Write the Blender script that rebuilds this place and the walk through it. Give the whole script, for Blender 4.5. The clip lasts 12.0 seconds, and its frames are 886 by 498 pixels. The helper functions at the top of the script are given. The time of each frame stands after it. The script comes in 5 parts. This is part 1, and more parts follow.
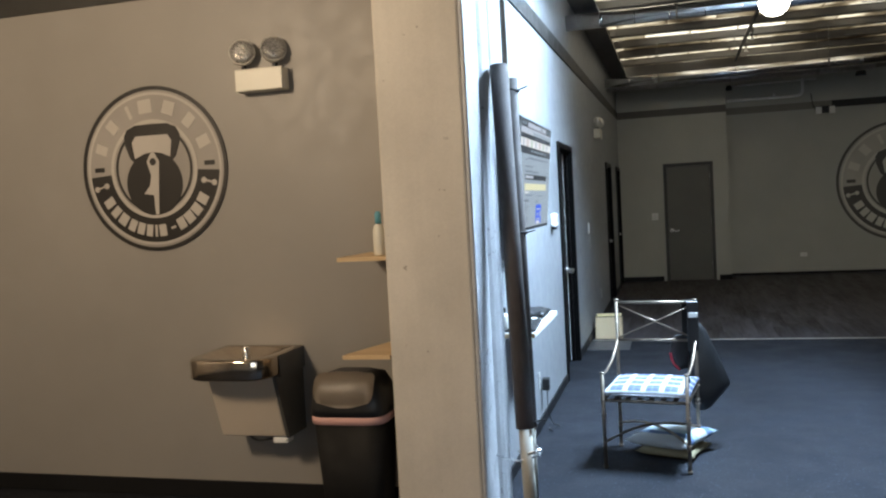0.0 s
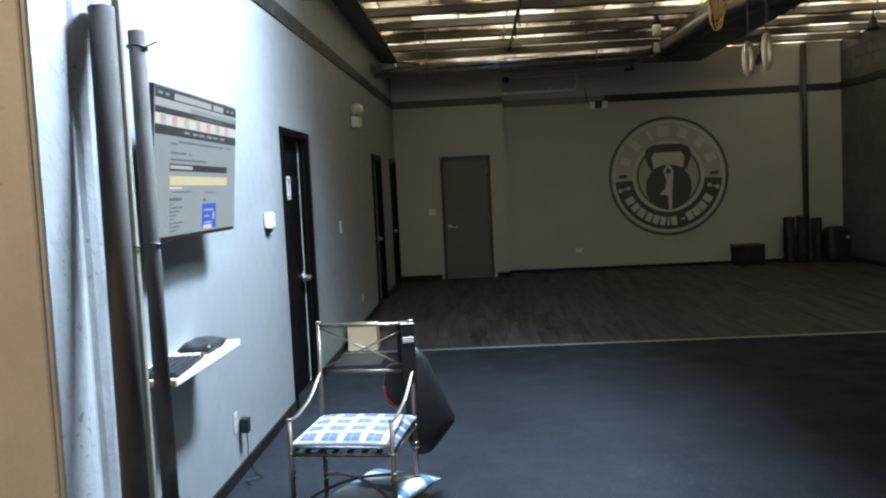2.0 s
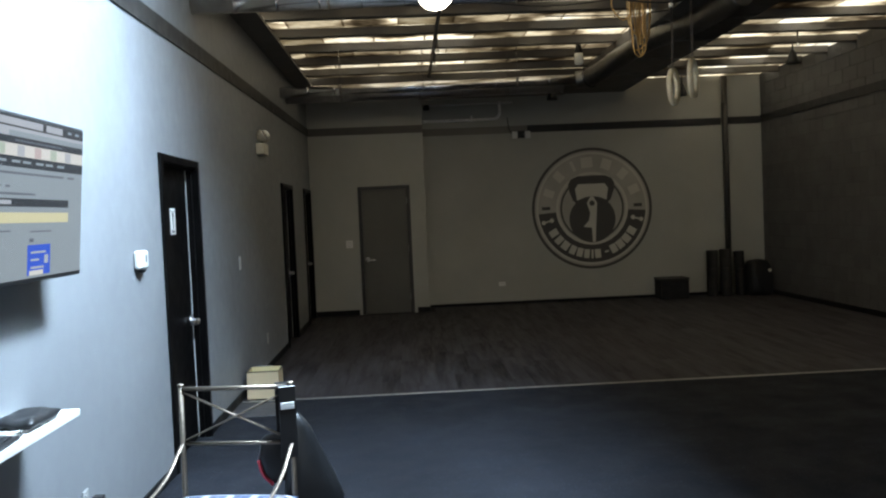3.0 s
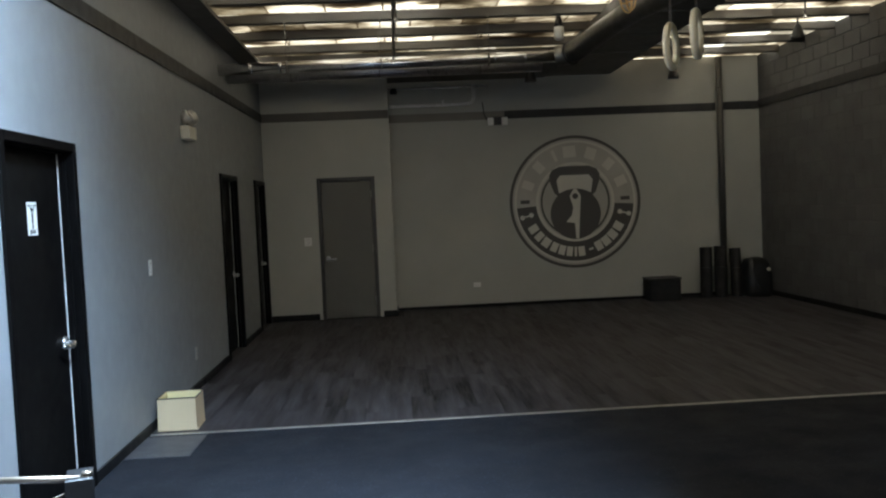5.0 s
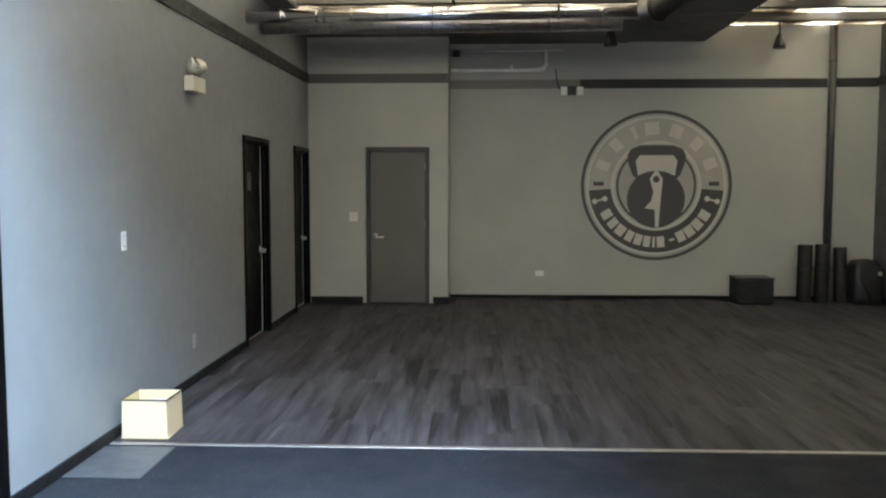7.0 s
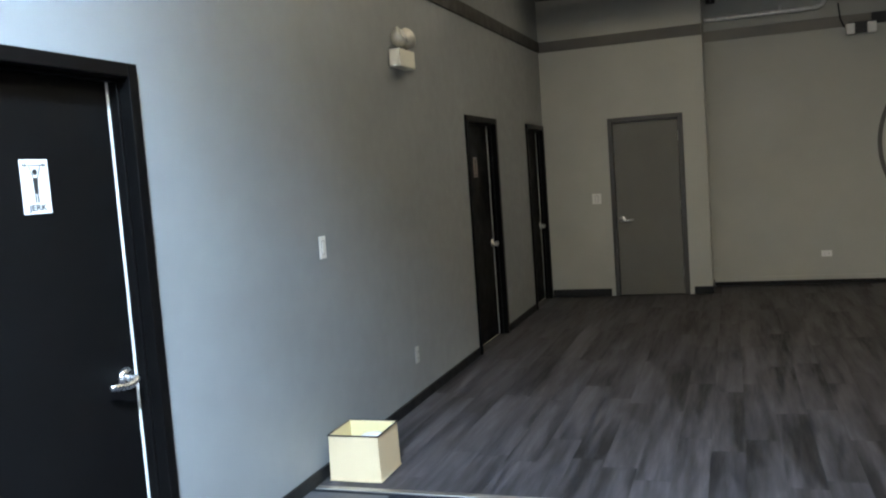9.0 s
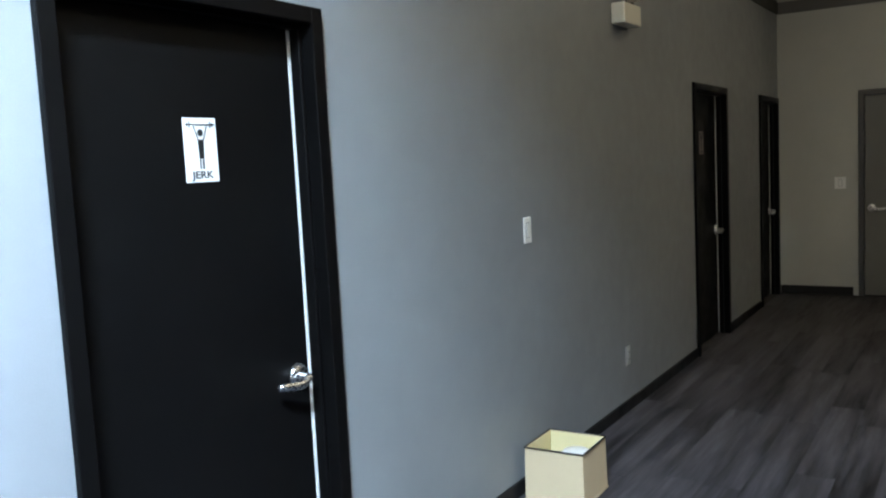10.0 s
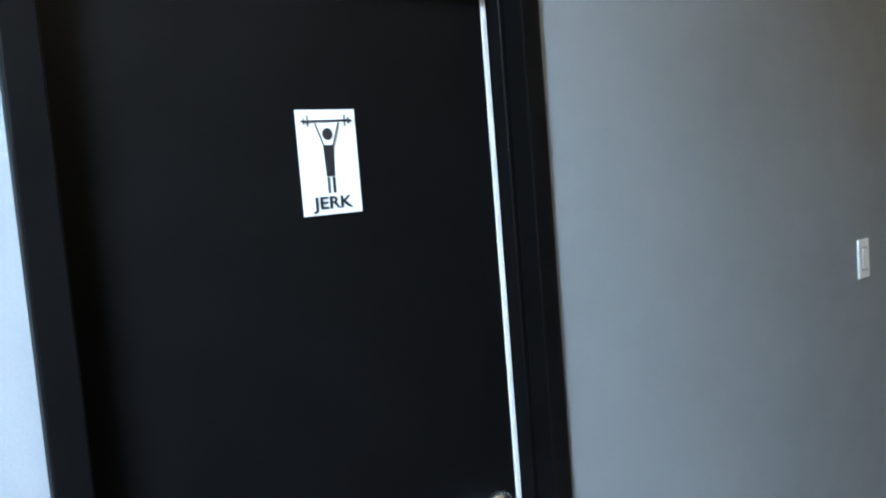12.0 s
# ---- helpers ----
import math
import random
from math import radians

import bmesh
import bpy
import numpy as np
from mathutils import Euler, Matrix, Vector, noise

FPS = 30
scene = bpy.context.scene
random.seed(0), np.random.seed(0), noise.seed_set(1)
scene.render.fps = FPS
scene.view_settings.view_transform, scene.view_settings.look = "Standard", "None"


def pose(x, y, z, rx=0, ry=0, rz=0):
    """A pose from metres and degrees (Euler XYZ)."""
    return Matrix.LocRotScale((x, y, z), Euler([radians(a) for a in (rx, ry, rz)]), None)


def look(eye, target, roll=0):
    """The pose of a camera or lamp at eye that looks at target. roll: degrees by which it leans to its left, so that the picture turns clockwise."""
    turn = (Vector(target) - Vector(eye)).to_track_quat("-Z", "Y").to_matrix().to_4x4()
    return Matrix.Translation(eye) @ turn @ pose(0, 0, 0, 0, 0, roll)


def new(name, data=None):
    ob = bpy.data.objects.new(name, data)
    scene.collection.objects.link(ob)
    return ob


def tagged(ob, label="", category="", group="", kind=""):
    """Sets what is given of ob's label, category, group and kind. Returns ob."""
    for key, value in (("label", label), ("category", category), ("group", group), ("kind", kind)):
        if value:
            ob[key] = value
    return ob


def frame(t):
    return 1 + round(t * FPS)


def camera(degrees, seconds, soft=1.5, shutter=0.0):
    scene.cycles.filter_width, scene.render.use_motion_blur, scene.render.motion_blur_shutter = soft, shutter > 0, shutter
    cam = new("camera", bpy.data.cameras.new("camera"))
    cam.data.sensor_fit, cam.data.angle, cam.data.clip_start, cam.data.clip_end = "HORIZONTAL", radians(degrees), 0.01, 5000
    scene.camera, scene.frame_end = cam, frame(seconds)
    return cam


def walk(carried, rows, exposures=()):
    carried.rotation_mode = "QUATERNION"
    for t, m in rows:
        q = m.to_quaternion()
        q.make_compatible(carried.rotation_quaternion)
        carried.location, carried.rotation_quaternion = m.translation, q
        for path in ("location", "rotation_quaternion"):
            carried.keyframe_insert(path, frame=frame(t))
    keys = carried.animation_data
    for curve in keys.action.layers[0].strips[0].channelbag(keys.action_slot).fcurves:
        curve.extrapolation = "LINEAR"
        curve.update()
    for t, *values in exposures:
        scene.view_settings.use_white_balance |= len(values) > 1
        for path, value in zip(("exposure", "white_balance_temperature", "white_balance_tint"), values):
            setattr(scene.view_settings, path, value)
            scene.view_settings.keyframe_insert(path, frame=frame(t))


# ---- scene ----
cam = camera(55.1, 12.0, soft=2.2)
PATH = [
    (0, (0.966, -0.047, 1.598), (0.435, 1.878, 1.494), -3.1),
    (0.5, (1.069, 0.255, 1.599), (0.774, 2.228, 1.46), -3.5),
    (1, (1.204, 0.58, 1.619), (1.045, 2.564, 1.418), -2.1),
    (1.5, (1.31, 0.838, 1.586), (1.23, 2.829, 1.409), -2.7),
    (2, (1.431, 1.158, 1.589), (1.339, 3.151, 1.445), -2.8),
    (2.5, (1.539, 1.468, 1.597), (1.506, 3.459, 1.405), -1.5),
    (3, (1.584, 1.767, 1.621), (1.663, 3.764, 1.537), -2.5),
    (3.5, (1.664, 2.079, 1.619), (1.754, 4.075, 1.525), -2.7),
    (5.5, (2.012, 3.383, 1.605), (2.144, 5.376, 1.501), -2.4),
    (6, (2.108, 3.732, 1.595), (2.361, 5.711, 1.466), -4.7),
    (6.5, (2.225, 4.016, 1.588), (2.304, 6.011, 1.477), 0.0),
    (6.7, (2.273, 4.152, 1.599), (2.281, 6.147, 1.451), 0.4),
    (8.3, (2.328, 5.085, 1.601), (1.94, 7.043, 1.469), -1.4),
    (8.5, (2.291, 5.225, 1.592), (1.844, 7.172, 1.489), -1.6),
    (9, (2.146, 5.549, 1.586), (1.496, 7.432, 1.414), -4.1),
    (9.5, (2.014, 5.831, 1.584), (1.085, 7.596, 1.44), -1.5),
    (10, (1.819, 6.114, 1.569), (0.753, 7.795, 1.372), -2.9),
    (10.5, (1.641, 6.332, 1.572), (0.538, 7.988, 1.371), -5.3),
    (11, (1.469, 6.62, 1.608), (0.134, 8.102, 1.465), -2.7),
    (11.5, (1.315, 6.802, 1.595), (-0.127, 8.182, 1.454), -3.5),
    (12, (1.202, 7.005, 1.606), (-0.327, 8.283, 1.435), -4.6),
]
EXPOSURES = [(0, 1.72, 6150, 10), (0.5, 1.62, 6200, 10), (1.0, 1.5, 6400, 10), (2.0, 1.55, 6650, 10), (2.5, 1.42, 6550, 10), (3.5, 1.34, 6500, 10), (5.5, 2.3, 6050, 10),
             (6.0, 3.0, 6050, 10), (6.5, 3.08, 6100, 10), (8.5, 2.95, 6150, 10), (9.0, 2.75, 6200, 10), (9.5, 2.35, 6300, 10), (10.5, 2.2, 6350, 10), (12, 2.12, 6200, 10)]
SKYLIGHT_W, LOBBY_W, HALL_W, WINDOW_W, SCREEN = 270.0, 112.0, 7.0, 18.0, 0.30
walk(cam, [(t, look(eye, aim, lean)) for t, eye, aim, lean in PATH], EXPOSURES)

# ---- light ----
world = bpy.data.worlds.new("world")
scene.world = world
world.use_nodes = True
wn = world.node_tree
sky = wn.nodes.new("ShaderNodeTexSky")
sky.sky_type, sky.sun_disc = "NISHITA", False
sky.sun_elevation, sky.sun_rotation = radians(52), radians(20)
wn.links.new(sky.outputs[0], wn.nodes["Background"].inputs[0])
wn.nodes["Background"].inputs[1].default_value = 0.1

sun_data = bpy.data.lights.new("sun", "SUN")
sun_data.energy, sun_data.angle, sun_data.color = 5.0, radians(14), (1.0, 0.97, 0.93)
sun = new("sun", sun_data)
sun.matrix_world = look((0, 0, 9), (-0.21, -0.58, 8.2))

# skylight opening in the roof over the television wall
SKY_X0, SKY_X1, SKY_Y0, SKY_Y1 = 1.18, 2.05, 4.60, 6.40
sl = bpy.data.lights.new("skylight_glow", "AREA")
sl.shape, sl.size, sl.size_y = "RECTANGLE", 0.42, 1.50
sl.energy, sl.color = SKYLIGHT_W, (0.60, 0.79, 1.0)
slo = new("skylight_glow", sl)
slo.matrix_world = pose(1.80, 5.5, 4.10)


# fill and duct highlights from an added front window, out of view
wl = bpy.data.lights.new("window_fill", "AREA")
wl.shape, wl.size, wl.size_y, wl.energy, wl.color = "RECTANGLE", 4.8, 1.6, WINDOW_W, (1.0, 0.97, 0.92)
new("window_fill", wl).matrix_world = pose(4.0, -3.66, 1.8, 90, 0, 0)


def bulb(x, y, z, watts, colour, radius=0.11):
    d = bpy.data.lights.new("dome_glow", "POINT")
    d.energy, d.color, d.shadow_soft_size = watts, colour, radius
    o = new("dome_glow", d)
    o.location = (x, y, z)


LOBBY_LAMP, HALL_LAMP = (-2.1, 0.9, 3.2), (1.845, 7.82, 3.21)
# unseen lobby bulb stands in for the warm lights there, oversized to soften shadows
bulb(*LOBBY_LAMP[:2], LOBBY_LAMP[2] - 0.16, LOBBY_W, (1.0, 0.74, 0.47), 0.3)
bulb(*HALL_LAMP[:2], HALL_LAMP[2] - 0.13, HALL_W, (1.0, 0.86, 0.62), 0.09)


# ---- materials ----
def nodes_of(name, rough=0.6, metal=0.0, spec=0.5):
    m = bpy.data.materials.new(name)
    m.use_nodes = True
    nt = m.node_tree
    b = nt.nodes["Principled BSDF"]
    b.inputs["Roughness"].default_value = rough
    b.inputs["Metallic"].default_value = metal
    b.inputs["Specular IOR Level"].default_value = spec
    return m, nt, b


def node(nt, kind, **values):
    n = nt.nodes.new(kind)
    for key, value in values.items():
        n.inputs[key.replace("_", " ")].default_value = value
    return n


def ramp(nt, source, stops):
    r = nt.nodes.new("ShaderNodeValToRGB")
    el = r.color_ramp.elements
    while len(el) < len(stops):
        el.new(0.5)
    for e, (p, c) in zip(el, stops):
        e.position, e.color = p, (*c, 1)
    nt.links.new(source, r.inputs[0])
    return r.outputs[0]


def mix(nt, kind, fac, a, b):
    m = nt.nodes.new("ShaderNodeMix")
    m.data_type, m.blend_type = "RGBA", kind
    for socket, v in ((m.inputs[0], fac), (m.inputs[6], a), (m.inputs[7], b)):
        if isinstance(v, (int, float)):
            socket.default_value = v
        elif isinstance(v, tuple):
            socket.default_value = (*v, 1)
        else:
            nt.links.new(v, socket)
    return m.outputs[2]


def bump(nt, b, source, strength, distance=0.002):
    n = nt.nodes.new("ShaderNodeBump")
    n.inputs["Strength"].default_value, n.inputs["Distance"].default_value = strength, distance
    nt.links.new(source, n.inputs["Height"])
    nt.links.new(n.outputs[0], b.inputs["Normal"])


def world_pos(nt):
    return nt.nodes.new("ShaderNodeNewGeometry").outputs["Position"]


def object_pos(nt, scale=(1, 1, 1)):
    mp = nt.nodes.new("ShaderNodeMapping")
    mp.inputs["Scale"].default_value = scale
    nt.links.new(nt.nodes.new("ShaderNodeTexCoord").outputs["Object"], mp.inputs[0])
    return mp.outputs[0]


def noise_of(nt, where, scale, detail=4.0, rough=0.55):
    n = node(nt, "ShaderNodeTexNoise", Scale=scale, Detail=detail, Roughness=rough)
    nt.links.new(where, n.inputs["Vector"])
    return n.outputs["Fac"]


def shade_of(c, k):
    return tuple(max(0.0, v * k) for v in c)


def paint(name, colour, rough=0.55, spread=0.08, relief=0.25, fine=220.0, coarse=1.3, spec=0.5):
    """Painted or plain surface: soft blotches, a fine roller texture."""
    m, nt, b = nodes_of(name, rough, 0.0, spec)
    w = world_pos(nt)
    big, small = noise_of(nt, w, coarse), noise_of(nt, w, fine, 3.0)
    c = ramp(nt, big, [(0.3, shade_of(colour, 1 - spread)), (0.7, shade_of(colour, 1 + spread))])
    c = mix(nt, "MULTIPLY", 0.35, c, ramp(nt, small, [(0.3, (0.82, 0.82, 0.82)), (0.7, (1, 1, 1))]))
    nt.links.new(c, b.inputs["Base Color"])
    nt.links.new(ramp(nt, noise_of(nt, w, 9.0), [(0.3, (rough * 0.85,) * 3), (0.75, (min(1, rough * 1.15),) * 3)]), b.inputs["Roughness"])
    bump(nt, b, small, relief, 0.0015)
    return m


def chipped(m, dark, size, reach=0.66):
    """Adds small dark chips and scuffs with their own outline to a paint."""
    nt = m.node_tree
    b = nt.nodes["Principled BSDF"]
    was = b.inputs["Base Color"].links[0].from_socket
    w = world_pos(nt)
    spots = ramp(nt, noise_of(nt, w, size, 3.0, 0.65), [(reach, (0, 0, 0)), (reach + 0.03, (1, 1, 1))])
    smear = ramp(nt, noise_of(nt, w, size * 0.2, 4.0, 0.6), [(0.45, (0, 0, 0)), (0.62, (1, 1, 1))])
    both = mix(nt, "MULTIPLY", 1.0, spots, smear)
    c = mix(nt, "MIX", both, was, dark)
    streak = nt.nodes.new("ShaderNodeMapping")
    streak.inputs["Scale"].default_value = (20.0, 20.0, 1.2)
    nt.links.new(w, streak.inputs[0])
    c = mix(nt, "MULTIPLY", 0.15, c, ramp(nt, noise_of(nt, streak.outputs[0], 1.0, 5.0, 0.6), [(0.3, (0.72, 0.70, 0.67)), (0.65, (1, 1, 1))]))
    nt.links.new(c, b.inputs["Base Color"])
    return m


def metal(name, colour, rough=0.3, scratch=0.3):
    m, nt, b = nodes_of(name, rough, 1.0)
    w = object_pos(nt)
    n, f = noise_of(nt, w, 14.0), noise_of(nt, w, 160.0)
    nt.links.new(ramp(nt, n, [(0.3, shade_of(colour, 0.75)), (0.7, colour)]), b.inputs["Base Color"])
    nt.links.new(ramp(nt, f, [(0.3, (rough * 0.7,) * 3), (0.75, (min(1, rough * 1.5),) * 3)]), b.inputs["Roughness"])
    bump(nt, b, n, scratch * 0.3, 0.001)
    return m


def glow(name, colour, strength):
    m, nt, b = nodes_of(name, 0.25)
    b.inputs["Base Color"].default_value = (0.02, 0.02, 0.02, 1)
    b.inputs["Emission Color"].default_value = (*colour, 1)
    b.inputs["Emission Strength"].default_value = strength
    return m


def rubber():
    m, nt, b = nodes_of("rubber_flooring", 0.8, 0.0, 0.12)
    w = world_pos(nt)
    fleck = node(nt, "ShaderNodeTexVoronoi", Scale=160.0)
    nt.links.new(w, fleck.inputs["Vector"])
    base = ramp(nt, noise_of(nt, w, 1.1, 6.0), [(0.3, (0.0132, 0.0146, 0.0182)), (0.7, (0.0205, 0.0228, 0.0288))])
    flecks = ramp(nt, fleck.outputs["Color"], [(0.0, (0.7, 0.7, 0.7)), (0.86, (1, 1, 1)), (0.93, (3.2, 3.4, 3.8))])
    nt.links.new(mix(nt, "MULTIPLY", 1.0, base, flecks), b.inputs["Base Color"])
    nt.links.new(ramp(nt, noise_of(nt, w, 3.0, 5.0), [(0.35, (0.68,) * 3), (0.7, (0.92,) * 3)]), b.inputs["Roughness"])
    bump(nt, b, noise_of(nt, w, 240.0, 2.0), 0.5, 0.002)
    return m


def plank_wood():
    m, nt, b = nodes_of("grey_plank_vinyl", 0.55, 0.0, 0.22)
    info = nt.nodes.new("ShaderNodeObjectInfo")
    shift = nt.nodes.new("ShaderNodeVectorMath")
    shift.operation = "SCALE"
    shift.inputs[0].default_value = (23.0, 41.0, 9.0)
    nt.links.new(info.outputs["Random"], shift.inputs["Scale"])
    add = nt.nodes.new("ShaderNodeVectorMath")
    nt.links.new(object_pos(nt, (7.0, 0.55, 1.0)), add.inputs[0])
    nt.links.new(shift.outputs[0], add.inputs[1])
    broad, streak = noise_of(nt, add.outputs[0], 1.25, 5.0, 0.62), noise_of(nt, add.outputs[0], 5.2, 5.0, 0.62)
    tone = ramp(nt, info.outputs["Random"], [(0.0, (0.0315, 0.030, 0.0325)), (1.0, (0.0350, 0.0335, 0.0362))])
    tone = mix(nt, "MULTIPLY", 0.75, tone, ramp(nt, broad, [(0.36, (0.22, 0.21, 0.21)), (0.64, (2.5, 2.46, 2.54))]))
    tone = mix(nt, "MULTIPLY", 0.9, tone, ramp(nt, streak, [(0.36, (0.55, 0.54, 0.54)), (0.64, (1.35, 1.35, 1.37))]))
    nt.links.new(tone, b.inputs["Base Color"])
    nt.links.new(ramp(nt, streak, [(0.3, (0.45,) * 3), (0.7, (0.65,) * 3)]), b.inputs["Roughness"])
    bump(nt, b, streak, 0.25, 0.0015)
    return m


def block_paint():
    m, nt, b = nodes_of("painted_block", 0.62)
    info = nt.nodes.new("ShaderNodeObjectInfo")
    w = world_pos(nt)
    pit = noise_of(nt, w, 60.0, 6.0, 0.7)
    c = ramp(nt, info.outputs["Random"], [(0.0, (0.092, 0.091, 0.090)), (1.0, (0.112, 0.111, 0.109))])
    c = mix(nt, "MULTIPLY", 0.7, c, ramp(nt, noise_of(nt, w, 2.2, 5.0), [(0.3, (0.7, 0.7, 0.7)), (0.7, (1.2, 1.2, 1.2))]))
    c = mix(nt, "MULTIPLY", 0.5, c, ramp(nt, pit, [(0.35, (0.6, 0.6, 0.6)), (0.55, (1, 1, 1))]))
    nt.links.new(c, b.inputs["Base Color"])
    bump(nt, b, pit, 0.6, 0.004)
    return m


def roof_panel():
    """Translucent strip, put in so the pale roof bands glow with daylight."""
    m, nt, b = nodes_of("glowing_roof_strip", 0.5)
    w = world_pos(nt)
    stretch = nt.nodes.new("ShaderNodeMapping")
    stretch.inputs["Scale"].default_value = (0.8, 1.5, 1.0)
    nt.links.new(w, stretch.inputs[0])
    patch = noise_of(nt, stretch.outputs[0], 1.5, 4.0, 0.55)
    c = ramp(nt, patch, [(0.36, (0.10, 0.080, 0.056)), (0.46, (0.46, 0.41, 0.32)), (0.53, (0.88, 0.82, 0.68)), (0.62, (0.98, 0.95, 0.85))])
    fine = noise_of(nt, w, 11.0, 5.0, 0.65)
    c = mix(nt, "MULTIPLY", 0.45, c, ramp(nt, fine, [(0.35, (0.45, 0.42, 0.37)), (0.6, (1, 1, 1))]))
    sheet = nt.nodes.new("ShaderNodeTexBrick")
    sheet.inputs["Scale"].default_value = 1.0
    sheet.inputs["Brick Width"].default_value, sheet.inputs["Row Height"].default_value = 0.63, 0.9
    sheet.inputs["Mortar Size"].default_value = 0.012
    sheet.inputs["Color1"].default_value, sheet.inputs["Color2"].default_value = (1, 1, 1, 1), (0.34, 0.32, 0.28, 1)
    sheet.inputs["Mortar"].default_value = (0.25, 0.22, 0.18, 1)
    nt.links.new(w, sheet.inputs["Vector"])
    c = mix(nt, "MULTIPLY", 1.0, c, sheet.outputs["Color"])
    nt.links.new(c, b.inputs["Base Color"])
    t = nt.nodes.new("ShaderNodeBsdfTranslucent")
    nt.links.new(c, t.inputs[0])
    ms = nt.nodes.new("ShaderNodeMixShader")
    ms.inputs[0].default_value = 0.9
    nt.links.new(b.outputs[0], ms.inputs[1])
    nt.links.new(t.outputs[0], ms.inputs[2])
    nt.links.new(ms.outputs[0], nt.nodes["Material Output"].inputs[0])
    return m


def plaid():
    m, nt, b = nodes_of("plaid_cotton", 0.9, 0.0, 0.2)
    sep = nt.nodes.new("ShaderNodeSeparateXYZ")
    nt.links.new(nt.nodes.new("ShaderNodeTexCoord").outputs["Object"], sep.inputs[0])
    c = (0.085, 0.108, 0.178)
    out = None
    for axis in (0, 1):
        mul = nt.nodes.new("ShaderNodeMath")
        mul.operation = "MULTIPLY"
        mul.inputs[1].default_value = 9.5
        nt.links.new(sep.outputs[axis], mul.inputs[0])
        fr = nt.nodes.new("ShaderNodeMath")
        fr.operation = "FRACT"
        nt.links.new(mul.outputs[0], fr.inputs[0])
        band = ramp(nt, fr.outputs[0], [(0.0, c), (0.30, shade_of(c, 1.1)), (0.33, shade_of(c, 2.1)), (0.37, c), (0.70, shade_of(c, 1.15)), (0.75, (0.46, 0.49, 0.54)), (0.97, (0.46, 0.49, 0.54))])
        out = band if out is None else mix(nt, "LIGHTEN", 0.9, out, band)
    weave = noise_of(nt, object_pos(nt), 300.0, 2.0)
    out = mix(nt, "MULTIPLY", 0.3, out, ramp(nt, weave, [(0.3, (0.7, 0.7, 0.7)), (0.7, (1, 1, 1))]))
    nt.links.new(out, b.inputs["Base Color"])
    bump(nt, b, weave, 0.4, 0.002)
    return m


def striped():
    m, nt, b = nodes_of("striped_cotton", 0.9, 0.0, 0.2)
    sep = nt.nodes.new("ShaderNodeSeparateXYZ")
    nt.links.new(nt.nodes.new("ShaderNodeTexCoord").outputs["Object"], sep.inputs[0])
    mul = nt.nodes.new("ShaderNodeMath")
    mul.operation = "MULTIPLY"
    mul.inputs[1].default_value = 5.2
    nt.links.new(sep.outputs[1], mul.inputs[0])
    fr = nt.nodes.new("ShaderNodeMath")
    fr.operation = "FRACT"
    nt.links.new(mul.outputs[0], fr.inputs[0])
    c = ramp(nt, fr.outputs[0], [(0.0, (0.52, 0.56, 0.58)), (0.45, (0.52, 0.56, 0.58)), (0.5, (0.10, 0.16, 0.27)), (0.72, (0.12, 0.18, 0.30)), (0.77, (0.33, 0.43, 0.47))])
    weave = noise_of(nt, object_pos(nt), 280.0, 2.0)
    nt.links.new(mix(nt, "MULTIPLY", 0.3, c, ramp(nt, weave, [(0.3, (0.7, 0.7, 0.7)), (0.7, (1, 1, 1))])), b.inputs["Base Color"])
    bump(nt, b, weave, 0.4, 0.002)
    return m


def timber(name, dark, light, rough=0.5, along=(1.2, 14.0, 14.0)):
    m, nt, b = nodes_of(name, rough)
    p = object_pos(nt, along)
    g = noise_of(nt, p, 3.0, 6.0, 0.6)
    nt.links.new(ramp(nt, g, [(0.3, dark), (0.7, light)]), b.inputs["Base Color"])
    bump(nt, b, g, 0.2, 0.001)
    return m


# grey of the left wall, darkened and cooled to hold the skylight's falloff
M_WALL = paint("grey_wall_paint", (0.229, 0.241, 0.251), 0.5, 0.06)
# lobby copy of the grey, with the lamp's warmth mixed into the colour
M_WALL_WARM = paint("grey_wall_paint_warm_lit", (0.264, 0.247, 0.225), 0.5, 0.06)
# same grey for the back wall, its stronger, warmer light put in the colour
M_WALL_LIT = paint("grey_wall_paint_lit", (0.418, 0.418, 0.375), 0.5, 0.06)
M_PIER = paint("beige_pier_paint", (0.60, 0.56, 0.49), 0.6, 0.1, 0.5, 90.0, 2.5)
M_STEEL_WHITE = paint("chipped_white_steel_paint", (0.42, 0.435, 0.45), 0.5, 0.12, 1.0, 24.0, 5.0)
M_STEEL_WHITE.node_tree.nodes["Bump"].inputs["Distance"].default_value = 0.0035
chipped(M_PIER, (0.16, 0.13, 0.10), 16.0, 0.68)
chipped(M_STEEL_WHITE, (0.22, 0.22, 0.22), 30.0, 0.62)
M_BLACK = paint("black_door_paint", (0.0034, 0.0033, 0.0034), 0.45, 0.12, 0.12, 160.0, 1.3, 0.12)
M_BLACK_TRIM = paint("black_trim_paint", (0.0030, 0.0028, 0.0028), 0.42, 0.12, 0.12, 220.0, 1.3, 0.08)
M_GREY_DOOR = paint("grey_door_paint", (0.128, 0.124, 0.105), 0.5, 0.08)
M_GREY_FRAME = paint("dark_grey_frame_paint", (0.046, 0.044, 0.040), 0.45, 0.1)
# four tones for the stripe, one or more per wall
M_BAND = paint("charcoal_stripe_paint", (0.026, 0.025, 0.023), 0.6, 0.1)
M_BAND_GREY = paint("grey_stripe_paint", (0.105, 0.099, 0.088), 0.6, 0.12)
M_BAND_PALE = paint("paler_stripe_paint", (0.21, 0.20, 0.175), 0.6, 0.1)
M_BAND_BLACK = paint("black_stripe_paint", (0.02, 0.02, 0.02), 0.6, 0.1)
